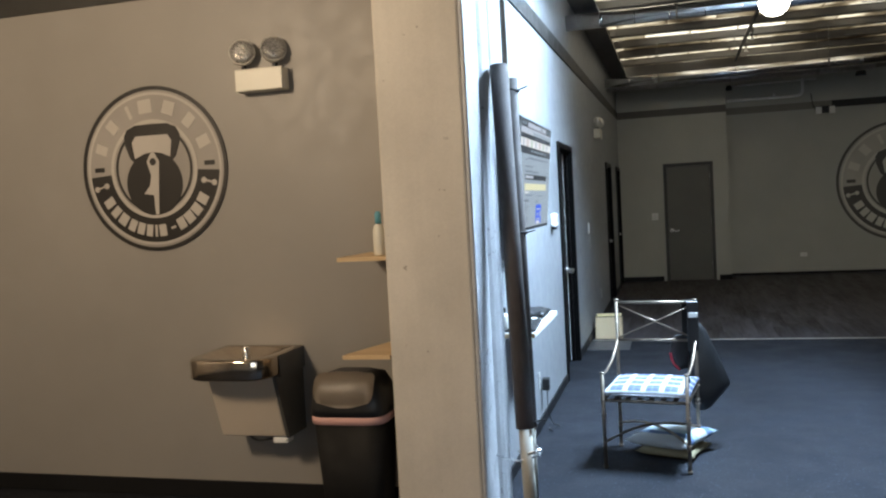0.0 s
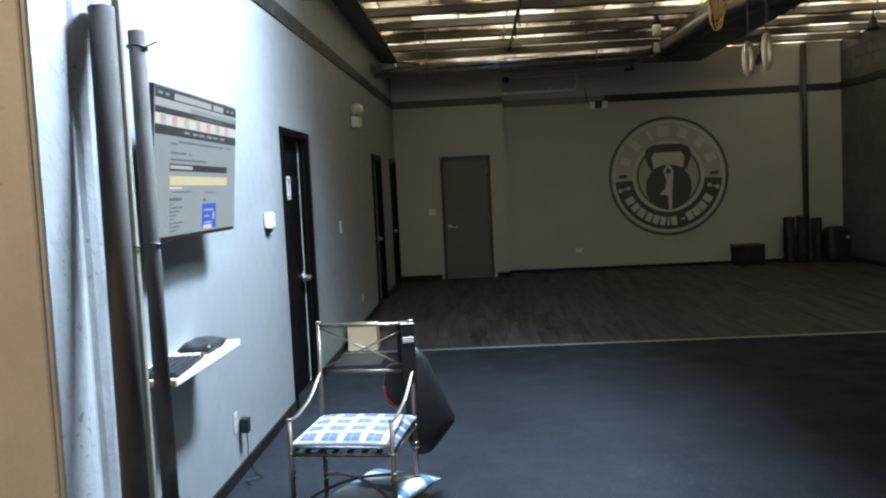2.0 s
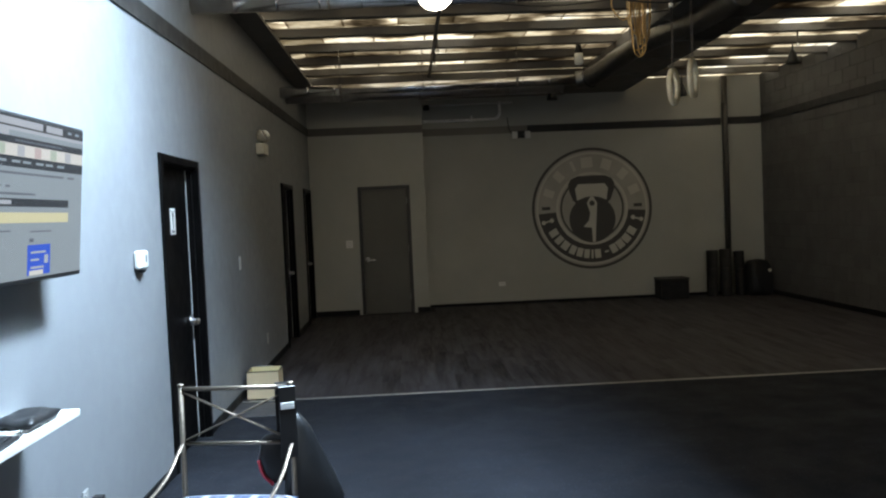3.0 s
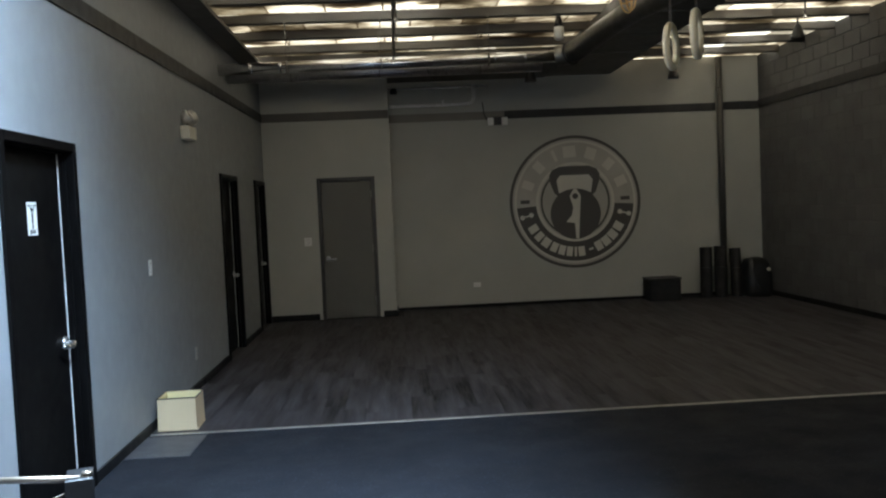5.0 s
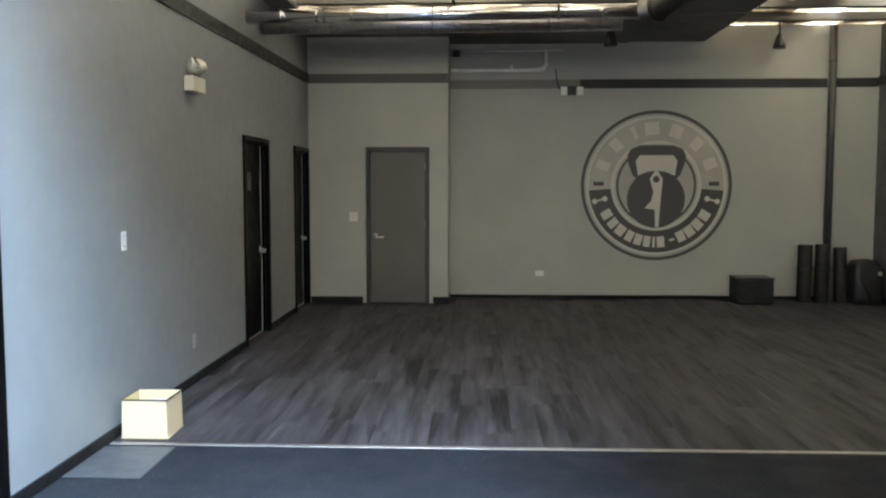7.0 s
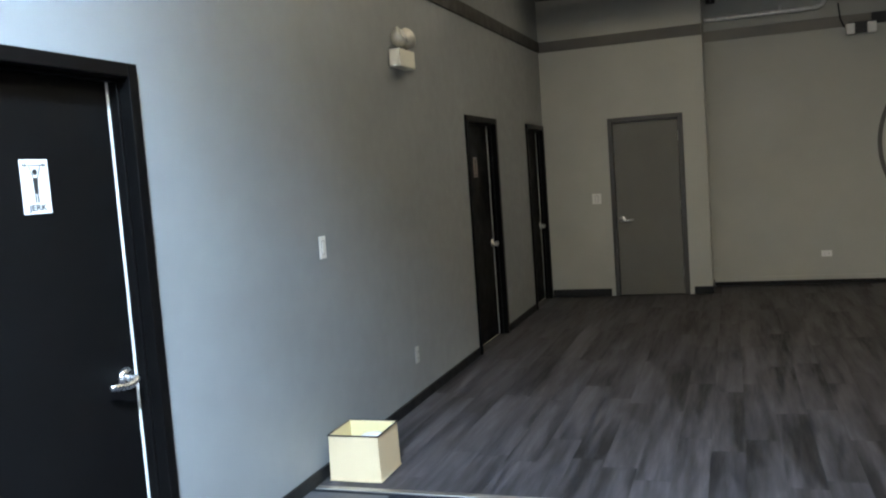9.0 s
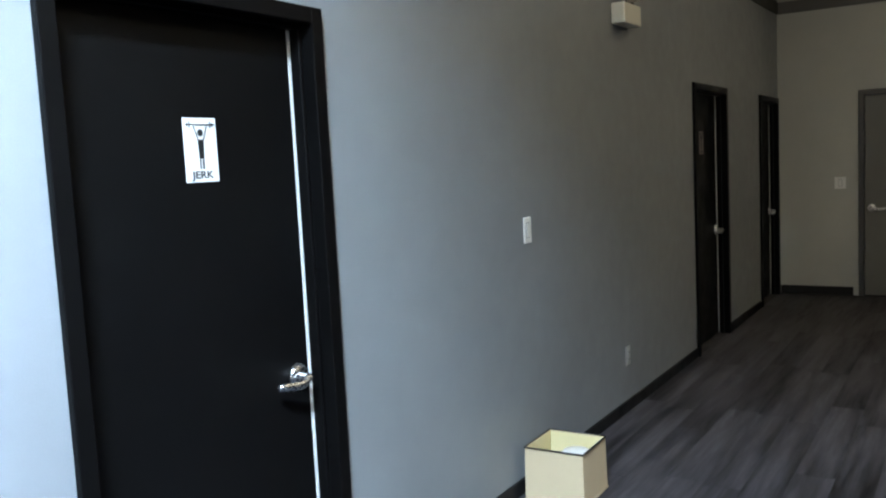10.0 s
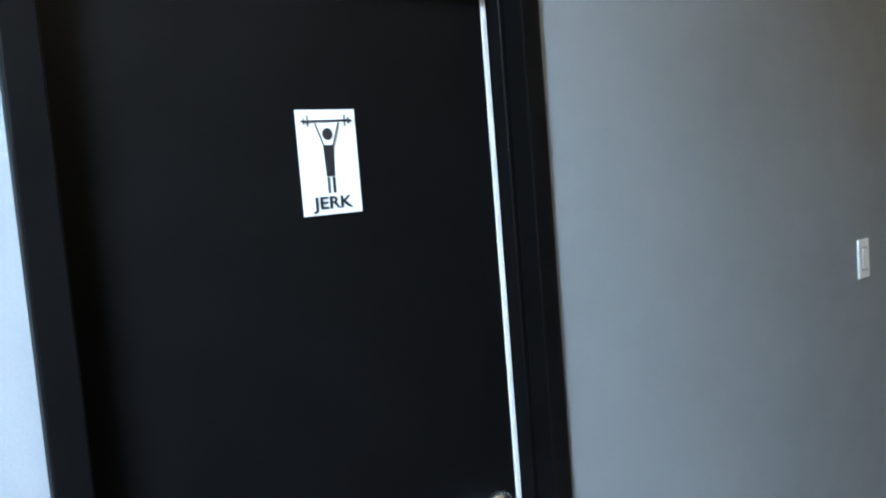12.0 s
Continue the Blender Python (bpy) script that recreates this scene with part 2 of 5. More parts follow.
M_BASE = paint("black_vinyl_base", (0.011, 0.011, 0.0115), 0.5, 0.15, 0.25, 220.0, 1.3, 0.2)
M_DARK_STEEL = paint("dark_ceiling_paint", (0.150, 0.141, 0.128), 0.7, 0.2)
M_DECK = paint("dark_roof_deck", (0.06, 0.058, 0.052), 0.8, 0.2)
M_MORTAR = paint("block_joint", (0.074, 0.073, 0.071), 0.8, 0.1)
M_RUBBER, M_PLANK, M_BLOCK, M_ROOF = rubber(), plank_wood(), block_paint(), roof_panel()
M_SUBFLOOR = paint("dark_plank_joint", (0.03, 0.028, 0.028), 0.8, 0.1)
M_STRIP = metal("aluminium_strip", (0.55, 0.54, 0.52), 0.42)
M_SEAL = paint("white_edge_seal", (0.72, 0.72, 0.70), 0.4, 0.05)
M_CHROME = metal("satin_chrome", (0.86, 0.86, 0.86), 0.26)
M_DUCT = metal("galvanised_duct", (0.97, 0.97, 0.98), 0.15, 0.0)
M_DULL_DUCT = metal("dull_galvanised_duct", (0.66, 0.65, 0.69), 0.28, 0.0)
M_FLEX = metal("dull_foil_hose", (0.26, 0.255, 0.24), 0.42, 0.1)
M_PIPE = metal("bright_pipe_metal", (0.93, 0.92, 0.90), 0.30, 0.0)
M_PIPE.node_tree.nodes["Principled BSDF"].inputs["Metallic"].default_value = 0.25
M_STAINLESS = metal("brushed_stainless", (0.66, 0.57, 0.46), 0.12, 0.0)
# shade on the fountain's right side, put in as a dark colour
M_SIDE_SHADE = paint("fountain_side_shade", (0.08, 0.078, 0.07), 0.5)
M_BIN = paint("matt_black_plastic", (0.010, 0.0095, 0.009), 0.75, 0.1, 0.2, 120.0, 1.3, 0.25)
# pale brown holds the lobby lamp's reflection on the bin flap
M_FLAP_SHEEN = paint("flap_plastic_with_sheen", (0.25, 0.205, 0.16), 0.4, 0.1, 0.05)
M_STAIN_PANEL = paint("brushed_steel_panel", (0.52, 0.45, 0.36), 0.38, 0.06)
M_PLATE = paint("grey_painted_plate", (0.40, 0.40, 0.39), 0.45, 0.04)
M_WHITE = paint("white_plastic", (0.80, 0.80, 0.77), 0.35, 0.03, 0.05)
M_CREAM = paint("cream_plastic", (0.66, 0.64, 0.55), 0.4, 0.04, 0.05)
M_HEAD = metal("satin_lamp_head", (0.72, 0.70, 0.64), 0.3)
M_HEAD.node_tree.nodes["Principled BSDF"].inputs["Metallic"].default_value = 0.5
M_LENS, _nt, _b = nodes_of("clear_lamp_lens", 0.08)
_b.inputs["Base Color"].default_value = (0.92, 0.91, 0.88, 1)
_b.inputs["Transmission Weight"].default_value = 0.85
M_GLASS, _nt, _b = nodes_of("window_glass", 0.02)
_b.inputs["Transmission Weight"].default_value = 1.0
M_BLACK_PLASTIC = paint("black_plastic", (0.012, 0.012, 0.0125), 0.48, 0.1, 0.1)
M_FOAM = paint("charcoal_foam", (0.058, 0.050, 0.046), 0.85, 0.15, 0.6, 120.0)
M_POST = paint("pale_post_paint", (0.30, 0.29, 0.25), 0.5, 0.1)
M_BATTEN = timber("weathered_batten", (0.15, 0.13, 0.10), (0.25, 0.225, 0.18), 0.7, (14.0, 14.0, 1.2))
M_BRONZE = metal("antique_bronze", (0.30, 0.25, 0.20), 0.42)
M_PLAID, M_STRIPED = plaid(), striped()
M_KHAKI = paint("khaki_cotton", (0.26, 0.23, 0.14), 0.9, 0.12, 0.5, 260.0)
M_NYLON = paint("black_nylon", (0.012, 0.0125, 0.0135), 0.42, 0.25, 0.6, 60.0)
M_RED = paint("red_piping", (0.45, 0.03, 0.05), 0.6)
M_LINEN = paint("cream_linen", (0.60, 0.47, 0.295), 0.85, 0.05, 0.5, 420.0)
M_LINEN_IN = paint("yellow_lining", (0.72, 0.62, 0.34), 0.8, 0.04)
M_PINE = timber("pale_pine", (0.50, 0.34, 0.17), (0.68, 0.51, 0.30))
M_RING = timber("pale_birch", (0.74, 0.66, 0.44), (0.86, 0.79, 0.58))
M_ROPE = paint("tan_strap", (0.66, 0.42, 0.16), 0.8, 0.2, 0.8, 200.0)
M_MAT = paint("black_foam_mat", (0.008, 0.008, 0.009), 0.75, 0.2, 0.5)
M_GREY_MAT = paint("grey_rubber_mat", (0.06, 0.062, 0.068), 0.5, 0.1, 0.4)
# dark tone raised a little to hold the haze over the far logo
M_LOGO_DARK = paint("dark_logo_vinyl", (0.070, 0.066, 0.058), 0.4, 0.06)
# the lobby logo has its own, darker set of tones
M_LOGO_SILVER = paint("dull_silver_vinyl", (0.30, 0.28, 0.255), 0.35, 0.18)
M_LOGO_DULL = paint("greyed_silver_vinyl", (0.44, 0.41, 0.37), 0.35, 0.12)
M_LOGO_BLACK = paint("black_logo_vinyl", (0.017, 0.0155, 0.014), 0.35, 0.06)
M_LOGO_MID = paint("silver_logo_vinyl", (0.44, 0.42, 0.37), 0.4, 0.15)
M_LOGO_LIGHT = paint("pale_logo_vinyl", (0.60, 0.58, 0.51), 0.4, 0.06)
M_PINK = paint("pink_bag_edge", (0.62, 0.36, 0.32), 0.6)
M_BLUE_CAP = paint("teal_cap", (0.12, 0.34, 0.42), 0.4)
M_PAPER = paint("white_sign_card", (0.86, 0.86, 0.83), 0.5, 0.02, 0.05)
# darker copy of the sign card: the far door's dimness as colour
M_CARD_DIM = paint("dim_sign_card", (0.24, 0.20, 0.18), 0.5, 0.05, 0.05)
M_INK = paint("black_ink", (0.012, 0.012, 0.012), 0.5, 0.02, 0.02)
M_INK_GREY = paint("grey_ink", (0.075, 0.075, 0.075), 0.5, 0.02, 0.02)
M_LAMP = glow("lit_dome", (1.0, 0.90, 0.74), 6.0)
M_SCR = glow("screen_grey", (0.33, 0.395, 0.445), SCREEN)
M_SCR_DARK = glow("screen_dark", (0.016, 0.018, 0.022), SCREEN)
M_SCR_WHITE = glow("screen_white", (0.80, 0.80, 0.76), SCREEN)
M_SCR_YELLOW = glow("screen_yellow", (0.78, 0.75, 0.46), SCREEN)
M_SCR_BLUE = glow("screen_blue", (0.02, 0.11, 0.80), SCREEN)
M_SCR_PALE = glow("screen_pale", (0.50, 0.54, 0.60), SCREEN)
M_SCR_ROSE = glow("screen_rose", (0.62, 0.50, 0.50), SCREEN)
M_SCR_GREEN = glow("screen_green", (0.50, 0.60, 0.50), SCREEN)
M_SCR_TEXT = glow("screen_text", (0.13, 0.15, 0.19), SCREEN)


# ---- mesh helpers ----
def add_box(bm, x0, x1, y0, y1, z0, z1, bevel=0.0, seg=1):
    vs = bmesh.ops.create_cube(bm, size=1.0)["verts"]
    for v in vs:
        v.co = Vector(((x0 + x1) / 2 + v.co.x * (x1 - x0), (y0 + y1) / 2 + v.co.y * (y1 - y0), (z0 + z1) / 2 + v.co.z * (z1 - z0)))
    if bevel:
        es = list({e for v in vs for e in v.link_edges})
        bmesh.ops.bevel(bm, geom=es, offset=bevel, segments=seg, affect="EDGES", profile=0.5)
    return bm


def one_box(*a, **k):
    return add_box(bmesh.new(), *a, **k)


def frame_at(direction):
    d = Vector(direction).normalized()
    up = Vector((0, 0, 1)) if abs(d.z) < 0.9 else Vector((1, 0, 0))
    a = d.cross(up).normalized()
    return a, d.cross(a).normalized()


def add_tube(bm, points, radius, sides=12, caps=True, flat=1.0):
    """Round bar along points; radius may be a list; flat squeezes it across."""
    pts = [Vector(p) for p in points]
    rings = []
    a0 = None
    for i, p in enumerate(pts):
        d = (pts[min(i + 1, len(pts) - 1)] - pts[max(i - 1, 0)]).normalized()
        if a0 is None:
            a, b = frame_at(d)
        else:
            a = (a0 - d * a0.dot(d)).normalized()
            b = d.cross(a)
        a0 = a
        r = radius[i] if isinstance(radius, (list, tuple)) else radius
        rings.append([bm.verts.new(p + (a * math.cos(t) + b * math.sin(t) * flat) * r) for t in (2 * math.pi * k / sides for k in range(sides))])
    for r0, r1 in zip(rings, rings[1:]):
        for k in range(sides):
            f = bm.faces.new((r0[k], r0[(k + 1) % sides], r1[(k + 1) % sides], r1[k]))
            f.smooth = True
    if caps:
        bm.faces.new(list(reversed(rings[0])))
        bm.faces.new(rings[-1])
    return bm


def tube(points, radius, sides=12, caps=True, flat=1.0):
    return add_tube(bmesh.new(), points, radius, sides, caps, flat)


def curve_points(controls, steps=8):
    """Points on a smooth line through the controls."""
    c = [Vector(p) for p in controls]
    c = [c[0] * 2 - c[1]] + c + [c[-1] * 2 - c[-2]]
    out = []
    for i in range(1, len(c) - 2):
        for s in range(steps):
            t = s / steps
            out.append(0.5 * (2 * c[i] + (c[i + 1] - c[i - 1]) * t + (2 * c[i - 1] - 5 * c[i] + 4 * c[i + 1] - c[i + 2]) * t * t
                              + (3 * c[i] - c[i - 1] - 3 * c[i + 1] + c[i + 2]) * t ** 3))
    return out + [c[-2]]


def add_torus(bm, centre, axis, big, small, seg=36, sides=10):
    a, b = frame_at(axis)
    n = Vector(axis).normalized()
    c = Vector(centre)
    rings = []
    for i in range(seg):
        t = 2 * math.pi * i / seg
        o = a * math.cos(t) + b * math.sin(t)
        rings.append([bm.verts.new(c + o * (big + small * math.cos(u)) + n * small * math.sin(u)) for u in (2 * math.pi * k / sides for k in range(sides))])
    for i in range(seg):
        r0, r1 = rings[i], rings[(i + 1) % seg]
        for k in range(sides):
            bm.faces.new((r0[k], r1[k], r1[(k + 1) % sides], r0[(k + 1) % sides])).smooth = True
    return bm


def lathe(profile, sides=24, squash=(1, 1)):
    """Turned shape round z from (radius, height) pairs."""
    bm = bmesh.new()
    rings = [[bm.verts.new((max(r, 1e-4) * math.cos(t) * squash[0], max(r, 1e-4) * math.sin(t) * squash[1], z)) for t in (2 * math.pi * k / sides for k in range(sides))] for r, z in profile]
    for r0, r1 in zip(rings, rings[1:]):
        for k in range(sides):
            bm.faces.new((r0[k], r0[(k + 1) % sides], r1[(k + 1) % sides], r1[k])).smooth = True
    bm.faces.new(list(reversed(rings[0])))
    bm.faces.new(rings[-1])
    return bm


def prism(outline, depth):
    """Flat outline (x, z) given a thickness towards -y."""
    bm = bmesh.new()
    f0 = [bm.verts.new((x, 0, z)) for x, z in outline]
    f1 = [bm.verts.new((x, -depth, z)) for x, z in outline]
    n = len(outline)
    bm.faces.new(f1)
    bm.faces.new(list(reversed(f0)))
    for i in range(n):
        bm.faces.new((f0[i], f0[(i + 1) % n], f1[(i + 1) % n], f1[i]))
    bmesh.ops.recalc_face_normals(bm, faces=bm.faces)
    return bm


def arc_band(r0, r1, a0, a1, depth, steps=48, y=0.0):
    """Part of a flat ring facing -y, angles in degrees, standing proud by depth."""
    bm = bmesh.new()
    whole = abs(a1 - a0) >= 360
    n = steps if whole else steps + 1
    rows = []
    for i in range(n):
        t = radians(a0 + (a1 - a0) * i / steps)
        rows.append([bm.verts.new((r * math.cos(t), y - d, r * math.sin(t))) for r, d in ((r0, 0), (r0, depth), (r1, depth), (r1, 0))])
    for i in range(n if whole else n - 1):
        p, q = rows[i], rows[(i + 1) % n]
        for k in range(3):
            bm.faces.new((p[k], p[k + 1], q[k + 1], q[k]))
    if not whole:
        bm.faces.new(rows[0])
        bm.faces.new(rows[-1])
    bmesh.ops.recalc_face_normals(bm, faces=bm.faces)
    return bm


def pillow_mesh(w, d, h, pinch=0.16, n=14):
    bm = bmesh.new()
    sheets = []
    for side in (1, -1):
        grid = []
        for i in range(n + 1):
            row = []
            for j in range(n + 1):
                u, v = 2 * i / n - 1, 2 * j / n - 1
                k = (1 - u ** 4) ** 0.5 * (1 - v ** 4) ** 0.5 if abs(u) < 1 and abs(v) < 1 else 0.0
                x = u * w / 2 * (1 - pinch * 0.5 * (1 - v * v) * u * u)
                y = v * d / 2 * (1 - pinch * 0.5 * (1 - u * u) * v * v)
                wob = noise.noise((x * 9, y * 9, side * 3.0)) * 0.07 * h
                row.append(bm.verts.new((x, y, side * h / 2 * k + wob * k)))
            grid.append(row)
        for i in range(n):
            for j in range(n):
                q = [grid[i][j], grid[i + 1][j], grid[i + 1][j + 1], grid[i][j + 1]]
                bm.faces.new(q if side > 0 else list(reversed(q))).smooth = True
        sheets.append(grid)
    bmesh.ops.remove_doubles(bm, verts=bm.verts, dist=0.0005)
    return bm


def mesh_of(name, bm, material):
    me = bpy.data.meshes.new(name)
    bm.normal_update()
    bm.to_mesh(me)
    bm.free()
    me.materials.append(material)
    return me


def part(name, bm, material, parent=None, label=""):
    ob = new(name, mesh_of(name, bm, material))
    if parent:
        ob.parent = parent
    return tagged(ob, label)


def thing(name, label, category, where=(0, 0, 0), turn=0, group="", kind=""):
    e = new(name)
    e.matrix_world = pose(*where, 0, 0, turn)
    return tagged(e, label, category, group, kind)


def setting(name, bm, material, label, category="", parent=None):
    return tagged(part(name, bm, material, parent), label, category or name.split("_")[0], kind="structure")


def letters(word, height, material, parent, m, label=""):
    cu = bpy.data.curves.new("letters", "FONT")
    cu.body, cu.size, cu.extrude, cu.align_x, cu.offset = word, height, 0.0006, "CENTER", height * 0.018
    ob = bpy.data.objects.new("letters", cu)
    scene.collection.objects.link(ob)
    me = bpy.data.meshes.new_from_object(ob)
    bpy.data.objects.remove(ob)
    me.materials.clear()
    me.materials.append(material)
    o = new("lettering", me)
    o.parent = parent
    o.matrix_local = m
    return tagged(o, label)


# ---- the room ----
H_ROOF, BACK, RIGHT, BUMP_X, BUMP_Y = 3.80, 16.38, 7.80, 1.885, 15.78
LINE0 = LINE1 = 9.415   # the flooring seam at the two side walls

# rubber floor, up to the seam, and the base under the planks
bm = bmesh.new()
vs = [bm.verts.new(p) for p in ((-3.9, -3.6, 0), (RIGHT + 0.1, -3.6, 0), (RIGHT + 0.1, LINE1, 0), (-0.1, LINE0, 0), (-0.1, 4.3, 0), (-3.9, 4.3, 0))]
top = bm.faces.new(vs)
r = bmesh.ops.extrude_face_region(bm, geom=[top])
bmesh.ops.translate(bm, verts=[v for v in r["geom"] if isinstance(v, bmesh.types.BMVert)], vec=(0, 0, -0.12))
bmesh.ops.recalc_face_normals(bm, faces=bm.faces)
setting("floor_rubber", bm, M_RUBBER, "dark speckled rubber gym flooring, slightly dusty", "floor")
bm = bmesh.new()
vs = [bm.verts.new(p) for p in ((-0.1, LINE0, -0.012), (RIGHT + 0.1, LINE1, -0.012), (RIGHT + 0.1, 16.5, -0.012), (-0.1, 16.5, -0.012))]
top = bm.faces.new(vs)
r = bmesh.ops.extrude_face_region(bm, geom=[top])
bmesh.ops.translate(bm, verts=[v for v in r["geom"] if isinstance(v, bmesh.types.BMVert)], vec=(0, 0, -0.108))
bmesh.ops.recalc_face_normals(bm, faces=bm.faces)
floor_wood = setting("floor_wood", bm, M_SUBFLOOR, "grey wood-look plank floor at the back of the hall", "floor")
strip = setting("trim_floor_seam", one_box(0.02, 7.77, -0.022, 0.022, 0.0, 0.007, bevel=0.003), M_STRIP, "thin aluminium strip over the flooring seam", "trim")
strip.matrix_world = pose(0, LINE0, 0, 0, 0, math.degrees(math.atan2(LINE1 - LINE0, 7.8)))

# left wall with three door openings
DOORS = ((7.293, 8.295), (12.56, 13.56), (14.84, 15.73))
DOOR_H = 2.09
wall_left = setting("wall_left", one_box(-0.16, 0, 4.2, DOORS[0][0] + 0.01, 0, H_ROOF), M_WALL, "smooth grey painted wall with black doors", "wall")
for (a, b), nxt in zip(DOORS, (DOORS[1][0] + 0.01, DOORS[2][0] + 0.01, 16.5)):
    part("wall_section", one_box(-0.16, 0, a + 0.01, b - 0.01, DOOR_H - 0.01, H_ROOF), M_WALL, wall_left)
    part("wall_section", one_box(-0.16, 0, b - 0.01, nxt, 0, H_ROOF), M_WALL, wall_left)
setting("wall_back", one_box(BUMP_X, RIGHT + 0.15, BACK, BACK + 0.15, 0, H_ROOF), M_WALL_LIT, "grey painted back wall with a large round logo", "wall")
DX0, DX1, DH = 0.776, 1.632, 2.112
wall_bump = setting("wall_bump", one_box(0, DX0 + 0.01, BUMP_Y, BUMP_Y + 0.7, 0, H_ROOF), M_WALL_LIT, "grey wall section standing forward round a door", "wall")
part("wall_section", one_box(DX0 + 0.01, DX1 - 0.01, BUMP_Y, BUMP_Y + 0.7, DH - 0.01, H_ROOF), M_WALL_LIT, wall_bump)
part("wall_section", one_box(DX1 - 0.01, BUMP_X, BUMP_Y, BUMP_Y + 0.7, 0, H_ROOF), M_WALL_LIT, wall_bump)
wall_right = setting("wall_right", one_box(RIGHT, RIGHT + 0.15, -3.6, BACK, 0, H_ROOF), M_MORTAR, "dark grey painted concrete block wall", "wall")
FW = 4.2
setting("wall_fountain", one_box(-3.9, -0.3, FW, FW + 0.15, 0, H_ROOF), M_WALL_WARM, "grey wall behind the drinking fountain", "wall")
setting("wall_lobby", one_box(-4.05, -3.9, -3.6, FW + 0.15, 0, H_ROOF), M_WALL_WARM, "plain grey side wall of the lobby", "wall")
wall_front = setting("wall_front", one_box(-4.05, 1.5, -3.75, -3.6, 0, H_ROOF), M_WALL, "plain grey front wall, unseen, with an added window", "wall")
part("wall_section", one_box(6.5, RIGHT + 0.15, -3.75, -3.6, 0, H_ROOF), M_WALL, wall_front)
part("wall_section", one_box(1.5, 6.5, -3.75, -3.6, 0, 0.9), M_WALL, wall_front)
part("wall_section", one_box(1.5, 6.5, -3.75, -3.6, 2.7, H_ROOF), M_WALL, wall_front)
# window behind the camera, assumed, put in for the ducts to reflect
window = thing("added_window", "unseen front window with dark frame, added for duct highlights", "window", (0, 0, 0), kind="structure")
for x0, x1, zz0, zz1 in ((1.5, 1.56, 0.9, 2.7), (6.44, 6.5, 0.9, 2.7), (1.56, 6.44, 0.9, 0.96), (1.56, 6.44, 2.64, 2.7), (3.97, 4.03, 0.96, 2.64)):
    part("window_frame", one_box(x0, x1, -3.72, -3.63, zz0, zz1, bevel=0.004), M_BLACK_TRIM, window)
for x0, x1 in ((1.56, 3.97), (4.03, 6.44)):
    part("pane", one_box(x0, x1, -3.68, -3.672, 0.96, 2.64), M_GLASS, window).visible_shadow = False

# pier at the corner, with the pale steel column on its flank
pier = setting("pier", one_box(-0.372, 0.044, 3.76, FW - 0.003, 0, H_ROOF, bevel=0.012, seg=2), M_PIER, "beige painted square pier with scuffed edges", "pier")


def upright(outline, z0, z1):
    """Closed outline in the floor's plane, drawn up from z0 to z1."""
    bm = bmesh.new()
    low, high = [bm.verts.new((x, y, z0)) for x, y in outline], [bm.verts.new((x, y, z1)) for x, y in outline]
    for i in range(len(outline)):
        j = (i + 1) % len(outline)
        bm.faces.new((low[i], low[j], high[j], high[i]))
    bm.faces.new(high)
    bm.faces.new(list(reversed(low)))
    bmesh.ops.recalc_face_normals(bm, faces=bm.faces)
    return bm


part("steel_flange", upright([(0.045, 3.766), (0.058, 3.763), (0.066, 3.768), (0.080, 3.93), (0.079, 3.965), (0.072, 3.985), (0.074, 4.00), (0.088, 4.02),
                              (0.103, 4.055), (0.110, 4.10), (0.108, 4.15), (0.098, 4.19), (0.085, 4.197), (0.045, 4.197)], 0, H_ROOF),
     M_STEEL_WHITE, pier, "white painted steel, chipped, with a groove")

# roof: dark deck, purlins, translucent strips put in to glow between them, an opening for the skylight
cb = bmesh.new()
z0, z1 = H_ROOF, H_ROOF + 0.05
for x0, x1, y0, y1 in ((-4.05, SKY_X0, -3.75, 8.7), (SKY_X1, RIGHT + 0.15, -3.75, 8.7), (SKY_X0, SKY_X1, -3.75, SKY_Y0), (SKY_X0, SKY_X1, SKY_Y1, 8.7)):
    add_box(cb, x0, x1, y0, y1, z0, z1)
ceiling = new("ceiling", mesh_of("ceiling", cb, M_DECK))
tagged(ceiling, "exposed dark roof with pale strips between purlins", "ceiling", kind="structure")
# assumed light source: daylight let through gives the bands their brightness
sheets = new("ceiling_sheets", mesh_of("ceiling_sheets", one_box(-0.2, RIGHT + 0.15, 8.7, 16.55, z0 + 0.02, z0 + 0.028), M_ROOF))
tagged(sheets, "pale roof strips, made translucent to glow, with dark patches", "ceiling", kind="structure")
GIRDER = 4.90
runs = [(0.0, GIRDER, 13.58 - 0.9 * k) for k in range(-2, 8)] + [(GIRDER, RIGHT, 15.68 - 0.82 * k) for k in range(0, 10)]
for x0, x1, y in runs:
    part("purlin", one_box(x0, x1, y - 0.06, y + 0.06, H_ROOF - 0.08, H_ROOF + (0.0185 if y > 8.8 else -0.001), bevel=0.006), M_DARK_STEEL, ceiling, "dark painted steel purlin")
# skylight well, unseen: far and outer sides lowered to cut the light's spread
cb = bmesh.new()
for x0, x1, y0, y1, low in ((SKY_X0 - 0.04, SKY_X0, SKY_Y0, SKY_Y1, 0.02), (SKY_X0 - 0.04, SKY_X1 + 0.04, SKY_Y0 - 0.04, SKY_Y0, 0.02),
                            (SKY_X0 - 0.04, SKY_X1 + 0.04, SKY_Y1, SKY_Y1 + 0.04, 0.40), (SKY_X1, SKY_X1 + 0.04, SKY_Y0, SKY_Y1, 0.70)):
    add_box(cb, x0, x1, y0, y1, H_ROOF - low, H_ROOF + 0.65)
setting("skylight_curb", cb, M_WHITE, "unseen white skylight curb, lowered to cut the light spread", "skylight")
